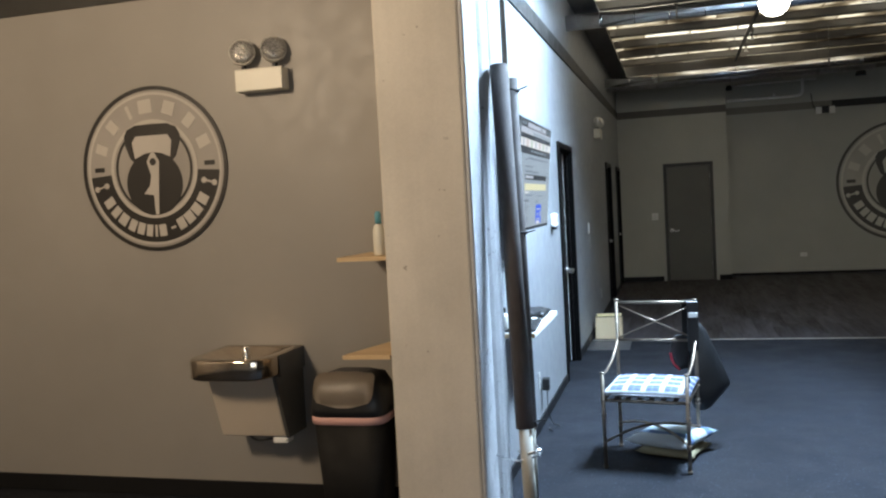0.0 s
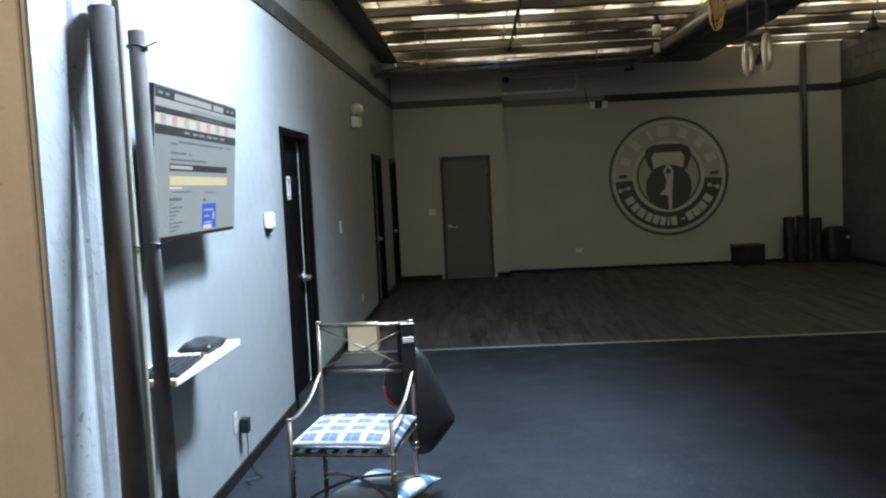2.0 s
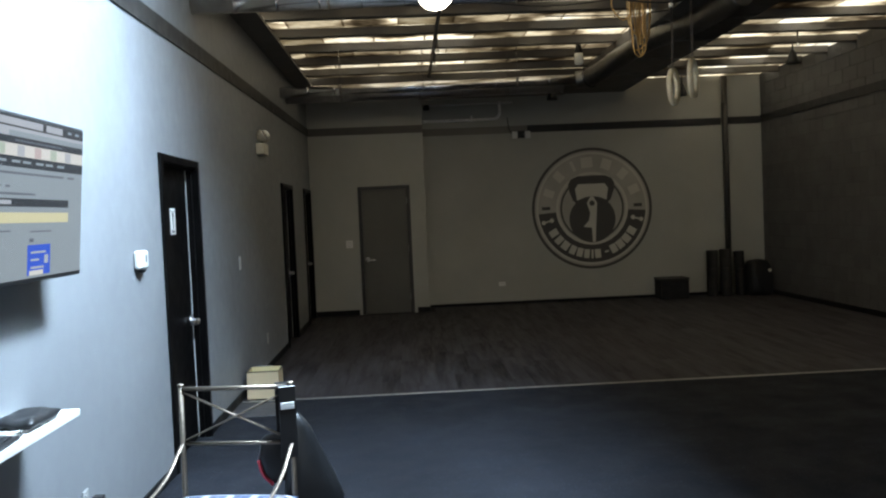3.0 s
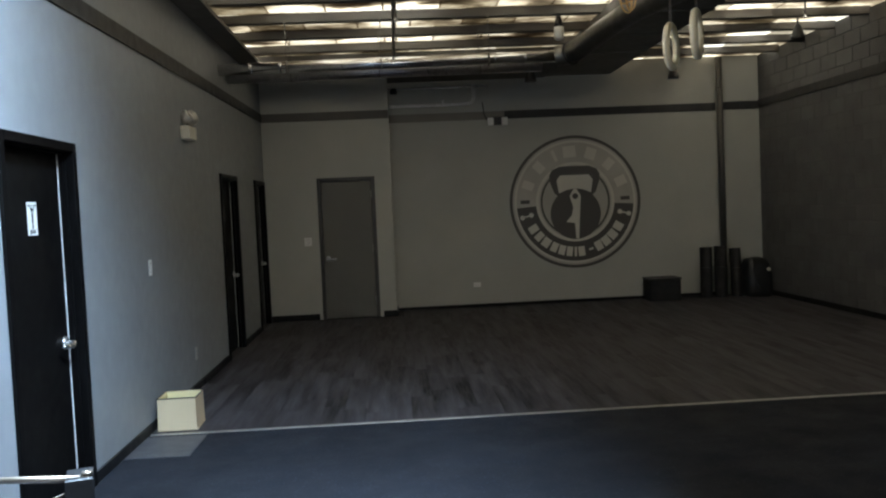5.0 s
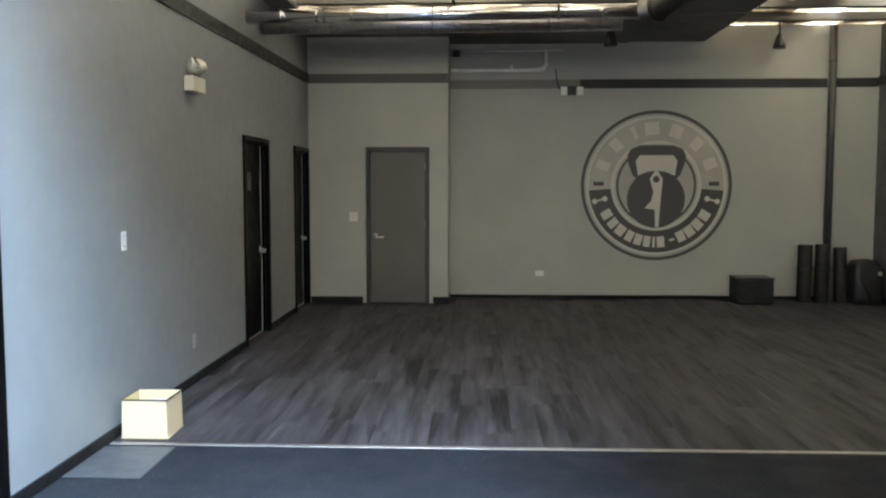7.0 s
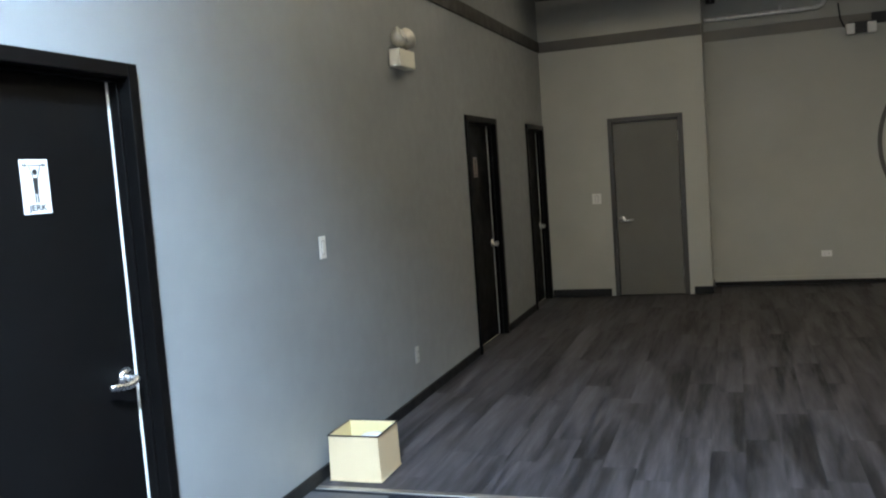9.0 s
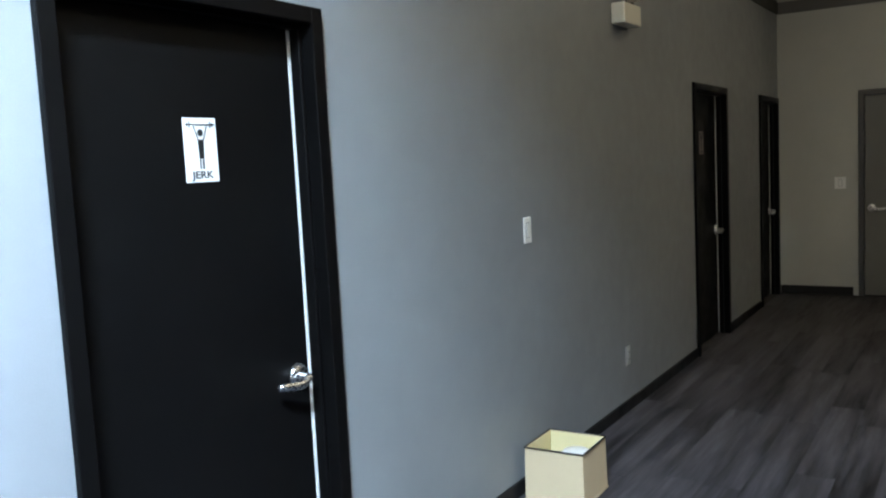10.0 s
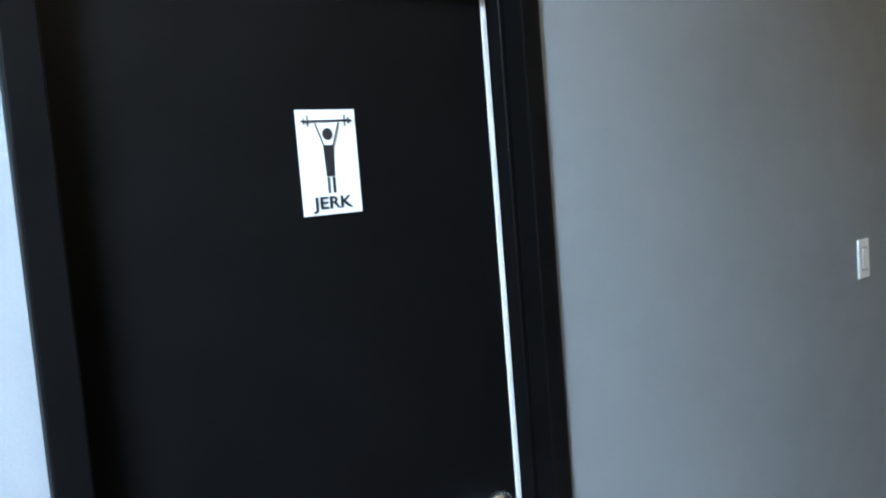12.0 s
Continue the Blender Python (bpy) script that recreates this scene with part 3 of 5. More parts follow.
# opaque lid keeps the sun out; the area lamp below gives the light
setting("skylight_dome", one_box(SKY_X0, SKY_X1, SKY_Y0, SKY_Y1, H_ROOF + 0.6, H_ROOF + 0.615), M_WHITE, "unseen opaque white lid on the skylight well", "skylight")
setting("soffit", one_box(0.004, 4.346, 14.75, BUMP_Y - 0.004, 3.565, H_ROOF - 0.052, bevel=0.01), M_DARK_STEEL, "dark painted boxed soffit along the back wall", "soffit")
setting("soffit_return", one_box(BUMP_X + 0.004, 4.346, BUMP_Y - 0.003, BACK - 0.004, 3.565, H_ROOF - 0.052), M_DARK_STEEL, "dark painted soffit over the wall recess", "soffit")
beam = bmesh.new()
add_box(beam, 0.006, 0.26, 4.3, 14.7, 3.56, 3.60)
add_box(beam, 0.10, 0.125, 4.3, 14.7, 3.59, H_ROOF - 0.052)
setting("beam", beam, M_DARK_STEEL, "dark painted steel beam along the wall head", "beam")


# painted stripe round the room, its tone set wall by wall, and black baseboards
def stripe(name, x0, x1, y0, y1, zl, material, label="charcoal painted stripe board high on the wall"):
    return setting(name, one_box(x0, x1, y0, y1, zl, zl + 0.125, bevel=0.002), material, label, "trim")


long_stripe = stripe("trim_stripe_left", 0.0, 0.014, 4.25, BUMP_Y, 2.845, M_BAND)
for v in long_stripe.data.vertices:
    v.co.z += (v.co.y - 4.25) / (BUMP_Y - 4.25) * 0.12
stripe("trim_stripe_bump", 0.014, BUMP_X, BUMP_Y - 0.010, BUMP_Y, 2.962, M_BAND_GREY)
stripe("trim_stripe_pale", BUMP_X + 0.003, 3.7, BACK - 0.006, BACK, 2.945, M_BAND_PALE, "paler stripe of paint high on the back wall")
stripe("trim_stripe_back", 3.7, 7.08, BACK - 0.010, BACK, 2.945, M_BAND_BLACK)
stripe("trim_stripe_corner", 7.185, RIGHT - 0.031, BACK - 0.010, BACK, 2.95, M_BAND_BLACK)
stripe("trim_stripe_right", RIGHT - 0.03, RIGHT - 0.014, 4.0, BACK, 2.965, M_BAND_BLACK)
stripe("trim_stripe_fountain", -3.9, -0.38, FW - 0.012, FW, 2.84, M_BAND)


def base(name, x0, x1, y0, y1, h=0.075):
    return setting(name, one_box(x0, x1, y0, y1, 0, h, bevel=0.004), M_BASE, "black vinyl baseboard", "baseboard")


prev = 4.25
for i, (a, b) in enumerate(DOORS):
    base("baseboard_left", 0.0, 0.013, prev, a - 0.001)
    prev = b + 0.001
base("baseboard_bump", 0.014, DX0 - 0.05, BUMP_Y - 0.013, BUMP_Y, 0.09)
base("baseboard_bump", DX1 + 0.05, BUMP_X, BUMP_Y - 0.013, BUMP_Y, 0.09)
base("baseboard_bump", BUMP_X, BUMP_X + 0.013, BUMP_Y, BACK - 0.014, 0.09)
base("baseboard_back", BUMP_X + 0.014, 7.08, BACK - 0.013, BACK, 0.05)
setting("trim_base_back", one_box(BUMP_X + 0.014, 7.08, BACK - 0.012, BACK, 0.0505, 0.105, bevel=0.003), M_WALL_LIT, "painted board above the vinyl base, toned like the back wall", "trim")
base("baseboard_right", RIGHT - 0.03, RIGHT - 0.014, 9.6, BACK - 0.014, 0.075)
base("baseboard_fountain", -3.9, -0.38, FW - 0.013, FW, 0.10)


# ---- doors ----
def lever(parent, where, turn, mirror=1):
    """Rose, neck and lever; the handle lies in the plane y = 0 and stands out towards -y."""
    h = part("door_handle", lathe([(0.001, 0.0), (0.040, 0.0), (0.040, 0.008), (0.034, 0.015), (0.014, 0.018)], 28), M_CHROME, parent, "satin chrome lever handle")
    h.matrix_local = pose(*where) @ pose(0, 0, 0, 0, 0, turn) @ pose(0, 0, 0, 90)
    pts = curve_points([(0, 0, 0.01), (0, 0, 0.045), (-0.012 * mirror, 0, 0.062), (-0.05 * mirror, -0.015, 0.062), (-0.13 * mirror, -0.008, 0.040)], 5)
    part("lever", tube(pts, [0.014] * 8 + [0.0145] * (len(pts) - 10) + [0.013, 0.010], 12, True, 0.75), M_CHROME, h)
    return h


def black_door(name, y0, y1, label):
    """Black flush door set back in a black frame on the left wall."""
    d = thing(name, label, "door", (0, 0, 0), 0, kind="structure")
    w = 0.052
    top = DOOR_H
    # frame: face flange, then a stepped jamb
    for yy0, yy1, zz0, zz1 in ((y0, y0 + w, 0, top), (y1 - w, y1, 0, top), (y0 + w, y1 - w, top - w, top)):
        part("door_frame", one_box(-0.045, 0.02, yy0, yy1, zz0, zz1, bevel=0.004, seg=2), M_BLACK_TRIM, d)
    for yy0, yy1, zz0, zz1 in ((y0 + 0.02, y0 + w + 0.014, 0, top - w), (y1 - w - 0.014, y1 - 0.02, 0, top - w), (y0 + w + 0.014, y1 - w - 0.014, top - w - 0.014, top - w + 0.02)):
        part("door_stop", one_box(-0.064, -0.030, yy0, yy1, zz0, zz1, bevel=0.003), M_BLACK_TRIM, d)
    part("jamb", one_box(-0.16, -0.045, y0, y0 + 0.045, 0, top), M_BLACK_TRIM, d)
    part("jamb", one_box(-0.16, -0.045, y1 - 0.03, y1, 0, top), M_BLACK_TRIM, d)
    slab = part("door_leaf", one_box(-0.115, -0.072, y0 + 0.046, y1 - 0.076, 0.008, top - w, bevel=0.002), M_BLACK, d)
    part("edge_seal", one_box(-0.110, -0.070, y1 - 0.0755, y1 - 0.062, 0.01, top - w - 0.012, bevel=0.002), M_SEAL, d, "white seal strip along the latch edge")
    for z in (0.25, 1.05, 1.82):
        part("hinge", tube([(-0.066, y0 + 0.066, z), (-0.066, y0 + 0.066, z + 0.09)], 0.008, 10), M_BLACK_TRIM, d)
    # unseen plate behind the leaf, blocks outside light at the gaps
    part("leak_stop", one_box(-0.20, -0.162, y0 - 0.03, y1 + 0.03, -0.01, top + 0.03), M_BLACK, d)
    lever(d, (-0.071, y1 - 0.134, 0.905), 90, 1)
    return d


black_door("door_1", *DOORS[0], "black flush door, shut, with chrome lever and sign")
black_door("door_2", *DOORS[1], "black flush door, shut, with small sign")
black_door("door_3", *DOORS[2], "black flush door, shut, beside the room corner")

d4 = thing("door_4", "grey painted flush door, shut, with chrome lever", "door", (0, 0, 0), kind="structure")
w = 0.055
for x0, x1, zz0, zz1 in ((DX0, DX0 + w, 0, DH), (DX1 - w, DX1, 0, DH), (DX0 + w, DX1 - w, DH - w, DH)):
    part("door_frame", one_box(x0, x1, BUMP_Y - 0.022, BUMP_Y + 0.10, zz0, zz1, bevel=0.005, seg=2), M_GREY_FRAME, d4)
part("door_leaf", one_box(DX0 + w + 0.003, DX1 - w - 0.003, BUMP_Y + 0.006, BUMP_Y + 0.05, 0.01, DH - w - 0.003, bevel=0.002), M_GREY_DOOR, d4)
for z in (0.22, 1.0, 1.80):
    part("hinge", tube([(DX1 - w + 0.004, BUMP_Y - 0.004, z), (DX1 - w + 0.004, BUMP_Y - 0.004, z + 0.11)], 0.011, 10), M_CHROME, d4, "bright steel hinge")
# unseen backing that keeps the sky from shining under this door
part("leak_stop", one_box(DX0 + 0.012, DX1 - 0.012, BUMP_Y + 0.14, BUMP_Y + 0.18, -0.01, DH - 0.012), M_BLACK, d4)
lever(d4, (DX0 + w + 0.065, BUMP_Y + 0.005, 0.915), 0, -1)


# ---- signs on the doors ----
def door_sign(y, z, w, h, word, label, card=M_PAPER):
    s = thing("door_sign", label, "sign", (-0.0715, y, z), 90)
    part("card", one_box(-w / 2, w / 2, -0.002, 0, -h / 2, h / 2), card, s)
    k = h / 0.182
    bar = part("barbell_bar", tube([(-0.052 * k, -0.003, 0.072 * k), (0.052 * k, -0.003, 0.072 * k)], 0.0016 * k, 8), M_INK, s)
    for x in (-0.046, -0.038, 0.038, 0.046):
        part("barbell_plate", one_box((x - 0.0016) * k, (x + 0.0016) * k, -0.003, -0.002, (0.062 if abs(x) < 0.04 else 0.066) * k, (0.082 if abs(x) < 0.04 else 0.078) * k), M_INK_GREY, bar)
    part("dot", arc_band(0.0, 0.0105 * k, 0, 360, 0.0012, 24, -0.002), M_INK, s).location = (0, 0, 0.049 * k)
    for sx in (-1, 1):
        part("slanted_stroke", tube([(sx * 0.024 * k, -0.0026, 0.068 * k), (sx * 0.010 * k, -0.0026, 0.030 * k)], 0.0030 * k, 8, True, 0.3), M_INK, s)
    part("upright_bar", prism([(-0.011 * k, 0.030 * k), (-0.0085 * k, -0.025 * k), (0.0085 * k, -0.025 * k), (0.011 * k, 0.030 * k)], 0.0012), M_INK, s).location = (0, -0.002, 0)
    for sx in (-1, 1):
        part("short_bar", one_box((sx * 0.0055 - 0.0028) * k, (sx * 0.0055 + 0.0028) * k, -0.0032, -0.002, -0.054 * k, -0.026 * k), M_INK_GREY if sx < 0 else M_INK, s)
    if word:
        letters(word, 0.032 * k, M_INK, s, pose(0, -0.003, -0.080 * k, 90) @ Matrix.Diagonal((1.2, 0.92, 1, 1)))
    else:
        part("text_bar", one_box(-0.03, 0.03, -0.0032, -0.002, -0.08, -0.062), M_INK_GREY, s)
    return s


door_sign(7.825, 1.646, 0.121, 0.183, "JERK", "white card sign with barbell figure reading JERK")
door_sign(13.04, 1.64, 0.121, 0.183, "", "small card sign on black door, dimmed in its colour", M_CARD_DIM)


# ---- round logos on the walls ----
def round_logo(x, y, z, radius, label, M_LOGO_DARK=M_LOGO_DARK, M_LOGO_MID=M_LOGO_MID, M_LOGO_LIGHT=M_LOGO_LIGHT):
    s = thing("wall_logo", label, "sign", (x, y, z))
    k = radius
    part("disc", arc_band(0.0, 0.985 * k, 0, 360, 0.004, 96), M_LOGO_MID, s)
    part("outer_ring", arc_band(0.955 * k, 1.0 * k, 0, 360, 0.009, 96), M_LOGO_DARK, s, "dark outer ring")
    part("pale_ring", arc_band(0.895 * k, 0.925 * k, 0, 360, 0.006, 96), M_LOGO_LIGHT, s)
    part("upper_band", arc_band(0.60 * k, 0.895 * k, -4, 184, 0.006, 64), M_LOGO_MID, s)
    part("lower_band", arc_band(0.60 * k, 0.895 * k, 184, 356, 0.006, 64), M_LOGO_DARK, s, "dark lower band")
    part("inner_ring", arc_band(0.555 * k, 0.60 * k, 0, 360, 0.007, 80), M_LOGO_LIGHT, s)
    part("inner_line", arc_band(0.50 * k, 0.53 * k, 0, 360, 0.007, 80), M_LOGO_DARK, s)
    # kettlebell: round body and a handle with a pale gap
    outline = []
    for i in range(33):
        t = radians(-226 + 272 * i / 32)
        outline.append((0.385 * k * math.cos(t), -0.18 * k + 0.385 * k * math.sin(t)))
    outline += [(0.315 * k, 0.14 * k), (0.375 * k, 0.30 * k), (0.385 * k, 0.41 * k), (0.34 * k, 0.49 * k), (0.22 * k, 0.54 * k), (-0.22 * k, 0.54 * k),
                (-0.34 * k, 0.49 * k), (-0.385 * k, 0.41 * k), (-0.375 * k, 0.30 * k), (-0.315 * k, 0.14 * k)]
    bell = part("kettlebell", prism(outline, 0.009), M_LOGO_DARK, s, "dark kettlebell shape")
    gap = [(-0.275 * k, 0.33 * k), (-0.22 * k, 0.405 * k), (0.22 * k, 0.405 * k), (0.275 * k, 0.33 * k), (0.245 * k, 0.135 * k), (0.12 * k, 0.185 * k), (0.0, 0.205 * k), (-0.12 * k, 0.185 * k), (-0.245 * k, 0.135 * k)]
    part("handle_gap", prism(gap, 0.0115), M_LOGO_LIGHT, bell)
    slim = [(-0.02 * k, 0.20 * k), (0.02 * k, 0.20 * k), (0.085 * k, 0.09 * k), (0.07 * k, -0.12 * k), (0.055 * k, -0.30 * k), (0.04 * k, -0.555 * k), (-0.005 * k, -0.555 * k),
            (-0.015 * k, -0.32 * k), (-0.15 * k, -0.30 * k), (-0.06 * k, -0.20 * k), (-0.035 * k, -0.08 * k), (-0.085 * k, 0.09 * k)]
    part("slender_emblem", prism(slim, 0.0115), M_LOGO_LIGHT, bell)
    part("emblem_dot", arc_band(0.0, 0.045 * k, 0, 360, 0.0125, 20), M_LOGO_DARK, bell).location = (0, 0, 0.085 * k)

    def mark(a, r, w, h, material, upright):
        """One bar of the lettering, standing along the ring."""
        t = radians(a)
        m = part("letter_bar", one_box(-w * k / 2, w * k / 2, -0.0085, -0.004, -h * k / 2, h * k / 2, bevel=0.002), material, s)
        m.matrix_local = pose(r * k * math.cos(t), 0, r * k * math.sin(t), 0, 0 if upright is None else ((90 - a) if upright else (270 - a)), 0)
    for a, w in ((159, 0.12), (135, 0.13), (113, 0.05), (95, 0.19), (70.5, 0.16), (46.5, 0.13), (22.5, 0.14)):
        mark(a, 0.76, w, 0.17, M_LOGO_LIGHT, True)
    for a in (178, 2):
        mark(a, 0.765, 0.14, 0.055, M_LOGO_DARK, None)
    for a, w in ((210.5, 0.11), (221.5, 0.10), (232, 0.12), (243, 0.10), (252.5, 0.10), (261.5, 0.09), (268.5, 0.035), (275.5, 0.10), (296.5, 0.11), (306.5, 0.12), (317, 0.12), (328.5, 0.12)):
        mark(a, 0.755, w, 0.145, M_LOGO_LIGHT, False)
    mark(287, 0.755, 0.07, 0.03, M_LOGO_LIGHT, False)
    for a in (194.5, -14.5):
        t = radians(a)
        bar = part("dumbbell_mark", tube([(r * k * math.cos(t), -0.006, r * k * math.sin(t)) for r in (0.70, 0.84)], 0.012 * k, 8, True), M_LOGO_LIGHT, s)
        for r in (0.70, 0.84):
            part("dumbbell_end", arc_band(0.0, 0.036 * k, 0, 360, 0.009, 16), M_LOGO_LIGHT, bar).location = (r * k * math.cos(t), 0, r * k * math.sin(t))
    return s


round_logo(4.775, BACK - 0.001, 1.595, 1.047, "large grey and charcoal round gym logo on back wall")
round_logo(-1.879, FW - 0.001, 1.89, 0.466, "round black and silver gym logo above fountain", M_LOGO_BLACK, M_LOGO_SILVER, M_LOGO_DULL)


# ---- fittings on the walls ----
def emergency_light(where, turn, label, aims):
    """Wall box with two round lamp heads on stems; its back lies in the plane y = 0."""
    e = thing("emergency_light", label, "light", where, turn, group="emergency lights")
    part("battery_box", one_box(-0.14, 0.14, -0.085, 0, -0.055, 0.065, bevel=0.008, seg=2), M_CREAM, e)
    for x, tilt, yaw in aims:
        st = part("stem", tube([(x, -0.045, 0.064), (x, -0.045, 0.095)], 0.014, 10), M_BLACK_PLASTIC, e)
        h = part("lamp_head", lathe([(0.02, -0.075), (0.05, -0.06), (0.068, -0.02), (0.070, 0.0), (0.070, 0.012)], 24), M_HEAD, e, "satin silver lamp head")
        h.matrix_local = pose(x, -0.055, 0.158, tilt, 0, yaw)
        part("lens", lathe([(0.066, 0.0), (0.064, 0.016), (0.045, 0.028), (0.02, 0.033)], 24), M_LENS, h, "clear domed lens")
        part("bulb_reflector", lathe([(0.06, 0.0125), (0.03, 0.0130), (0.012, 0.0135)], 20), M_CHROME, h)
    return e


emergency_light((0.001, 11.07, 2.39), 90, "cream twin-head emergency light on grey wall", ((-0.02, 62, 8), (0.09, 66, 62)))
emergency_light((-1.153, FW - 0.001, 2.315), 0, "cream twin-head emergency light above the fountain", ((-0.10, 80, 18), (0.085, 76, 30)))

fl = thing("flood_light", "dark twin flood light with white square heads", "light", (3.58, BACK - 0.001, 2.915))
part("bracket", one_box(-0.12, 0.12, -0.06, 0, -0.06, 0.06, bevel=0.006), M_BLACK_PLASTIC, fl)
for x in (-0.11, 0.11):
    part("lamp_head", one_box(x - 0.045, x + 0.045, -0.12, -0.062, -0.075, 0.045, bevel=0.008, seg=2), M_WHITE, fl, "small white square head")
part("conduit", tube([(-0.16, -0.014, 0.02), (-0.2, -0.014, 0.12), (-0.22, -0.014, 0.3)], 0.008, 8), M_BLACK_PLASTIC, fl)


def wall_switch(where, turn, w=0.074, h=0.124, label="white rocker light switch on the wall"):
    s = thing("light_switch", label, "switch", where, turn, group="light switches")
    part("plate", one_box(-w / 2, w / 2, -0.007, 0, -h / 2, h / 2, bevel=0.003, seg=2), M_WHITE, s)
    part("rocker_slot", one_box(-0.0195, 0.0195, -0.0076, -0.006, -0.0365, 0.0365), M_INK_GREY, s)
    part("rocker", one_box(-0.017, 0.017, -0.011, -0.006, -0.034, 0.034, bevel=0.002), M_WHITE, s)
    for z in (-0.048, 0.048):
        part("screw", tube([(0, -0.0065, z), (0, -0.008, z)], 0.003, 8), M_CREAM, s)
    return s


def wall_outlet(where, turn, label="white double wall outlet above the baseboard", M_WHITE=M_WHITE):
    s = thing("wall_outlet", label, "outlet", where, turn, group="wall outlets")
    part("plate", one_box(-0.036, 0.036, -0.006, 0, -0.058, 0.058, bevel=0.003, seg=2), M_WHITE, s)
    for z in (-0.022, 0.022):
        o = part("socket", one_box(-0.016, 0.016, -0.009, -0.005, z - 0.015, z + 0.015, bevel=0.003), M_WHITE, s)
        for x in (-0.006, 0.006):
            part("slot", one_box(x - 0.0015, x + 0.0015, -0.0096, -0.0088, z - 0.006, z + 0.006), M_INK, o)
    return s


wall_switch((0.001, 9.732, 1.24), 90)
wall_switch((0.605, BUMP_Y - 0.001, 1.177), 0, 0.11, 0.124, "white double light switch beside grey door")
wall_outlet((0.001, 11.04, 0.345), 90, "grey painted wall outlet above the baseboard", M_PLATE)
wall_outlet((3.16, BACK - 0.001, 0.356), 0).matrix_world = pose(3.16, BACK - 0.001, 0.356, 0, 90, 0)
tv_outlet = wall_outlet((0.001, 5.795, 0.33), 90, "grey painted wall outlet behind a black charger", M_PLATE)

ch = thing("phone_charger", "black power adapter plugged into outlet, cord hanging", "charger", (0.012, 5.865, 0.297), 90)
part("adapter", one_box(-0.028, 0.028, -0.05, 0.0, -0.045, 0.04, bevel=0.006, seg=2), M_BLACK_PLASTIC, ch)
part("cord", tube(curve_points([(0, -0.03, -0.045), (0.008, -0.03, -0.12), (-0.01, -0.035, -0.2), (0.012, -0.06, -0.283), (-0.07, -0.12, -0.285), (-0.12, -0.05, -0.285), (-0.2, -0.09, -0.285)], 6), 0.0032, 6), M_BLACK_PLASTIC, ch)

th = thing("thermostat", "white round-cornered thermostat with dark display", "thermostat", (0.001, 6.773, 1.425), 90)
part("body", one_box(-0.075, 0.075, -0.045, 0, -0.052, 0.056, bevel=0.018, seg=3), M_WHITE, th)
part("display", one_box(0.005, 0.03, -0.0465, -0.044, -0.015, 0.032, bevel=0.001), M_INK_GREY, th, "dark display")
# shadow under the thermostat, built as a short dark nub
part("shadow_nub", lathe([(0.010, -0.024), (0.022, -0.016), (0.026, 0.0)], 18), M_BLACK_PLASTIC, th, "dark nub standing for the shadow below").location = (0.0, -0.022, -0.05)

# ---- television and the shelf under it ----
TVW, TVH = 1.11, 0.622
tv = thing("television", "wall-mounted flat television showing a web page", "television", (0.165, 4.955, 1.738), 90)
body = part("casing", one_box(-TVW / 2, TVW / 2, -0.012, 0.03, -TVH / 2, TVH / 2, bevel=0.006, seg=2), M_BLACK_PLASTIC, tv)
screen = part("screen", one_box(-TVW / 2 + 0.012, TVW / 2 - 0.012, -0.0145, -0.011, -TVH / 2 + 0.018, TVH / 2 - 0.012), M_SCR, tv, "lit grey screen")
SW, SH = TVW - 0.026, TVH - 0.032


def on_screen(u0, u1, v0, v1, material, lift=0.0155):
    """A bar of the page; u from one side, v from the top, as fractions."""
    p = part("page_bar", one_box(-SW / 2 + u0 * SW, -SW / 2 + u1 * SW, -lift, -0.0146, SH / 2 - v1 * SH + 0.003, SH / 2 - v0 * SH + 0.003), material, screen)
    p.location = (0, 0, 0)


on_screen(0.0, 1.0, 0.0, 0.066, M_SCR_DARK)
for u in (0.03, 0.10, 0.85, 0.92):
    on_screen(u, u + 0.035, 0.022, 0.040, M_SCR, 0.0165)
on_screen(0.19, 0.63, 0.012, 0.056, M_SCR_PALE, 0.0165)
on_screen(0.66, 0.80, 0.012, 0.056, M_SCR_PALE, 0.0165)
on_screen(0.0, 1.0, 0.066, 0.122, M_SCR_PALE)
on_screen(0.38, 1.0, 0.088, 0.122, M_SCR, 0.0165)
on_screen(0.0, 1.0, 0.122, 0.166, M_SCR_DARK)
on_screen(0.42, 0.80, 0.138, 0.150, M_SCR_TEXT, 0.0165)
on_screen(0.0, 1.0, 0.166, 0.240, M_SCR_WHITE)
for i, u in enumerate((0.05, 0.17, 0.30, 0.44, 0.57, 0.70, 0.83)):
    on_screen(u, u + 0.05, 0.172, 0.236, (M_SCR_PALE, M_SCR_ROSE, M_SCR_GREEN)[i % 3], 0.0165)
on_screen(0.0, 1.0, 0.240, 0.306, M_SCR_DARK)
for u in (0.30, 0.40, 0.48, 0.58, 0.66, 0.76):
    on_screen(u, u + 0.06, 0.264, 0.280, M_SCR, 0.0165)
for u0, u1, v in ((0.16, 0.22, 0.352), (0.24, 0.82, 0.336), (0.86, 0.92, 0.336), (0.16, 0.33, 0.415), (0.36, 0.39, 0.418), (0.16, 0.58, 0.462)):
    on_screen(u0, u1, v, v + 0.013, M_SCR_TEXT)
on_screen(0.15, 0.87, 0.497, 0.547, M_SCR_DARK)
on_screen(0.155, 0.40, 0.508, 0.534, M_SCR_PALE, 0.0165)
on_screen(0.15, 0.87, 0.583, 0.648, M_SCR_YELLOW)
on_screen(0.15, 0.28, 0.660, 0.674, M_SCR_WHITE)
on_screen(0.18, 0.40, 0.692, 0.700, M_SCR_TEXT)
on_screen(0.55, 0.72, 0.700, 0.708, M_SCR_TEXT)
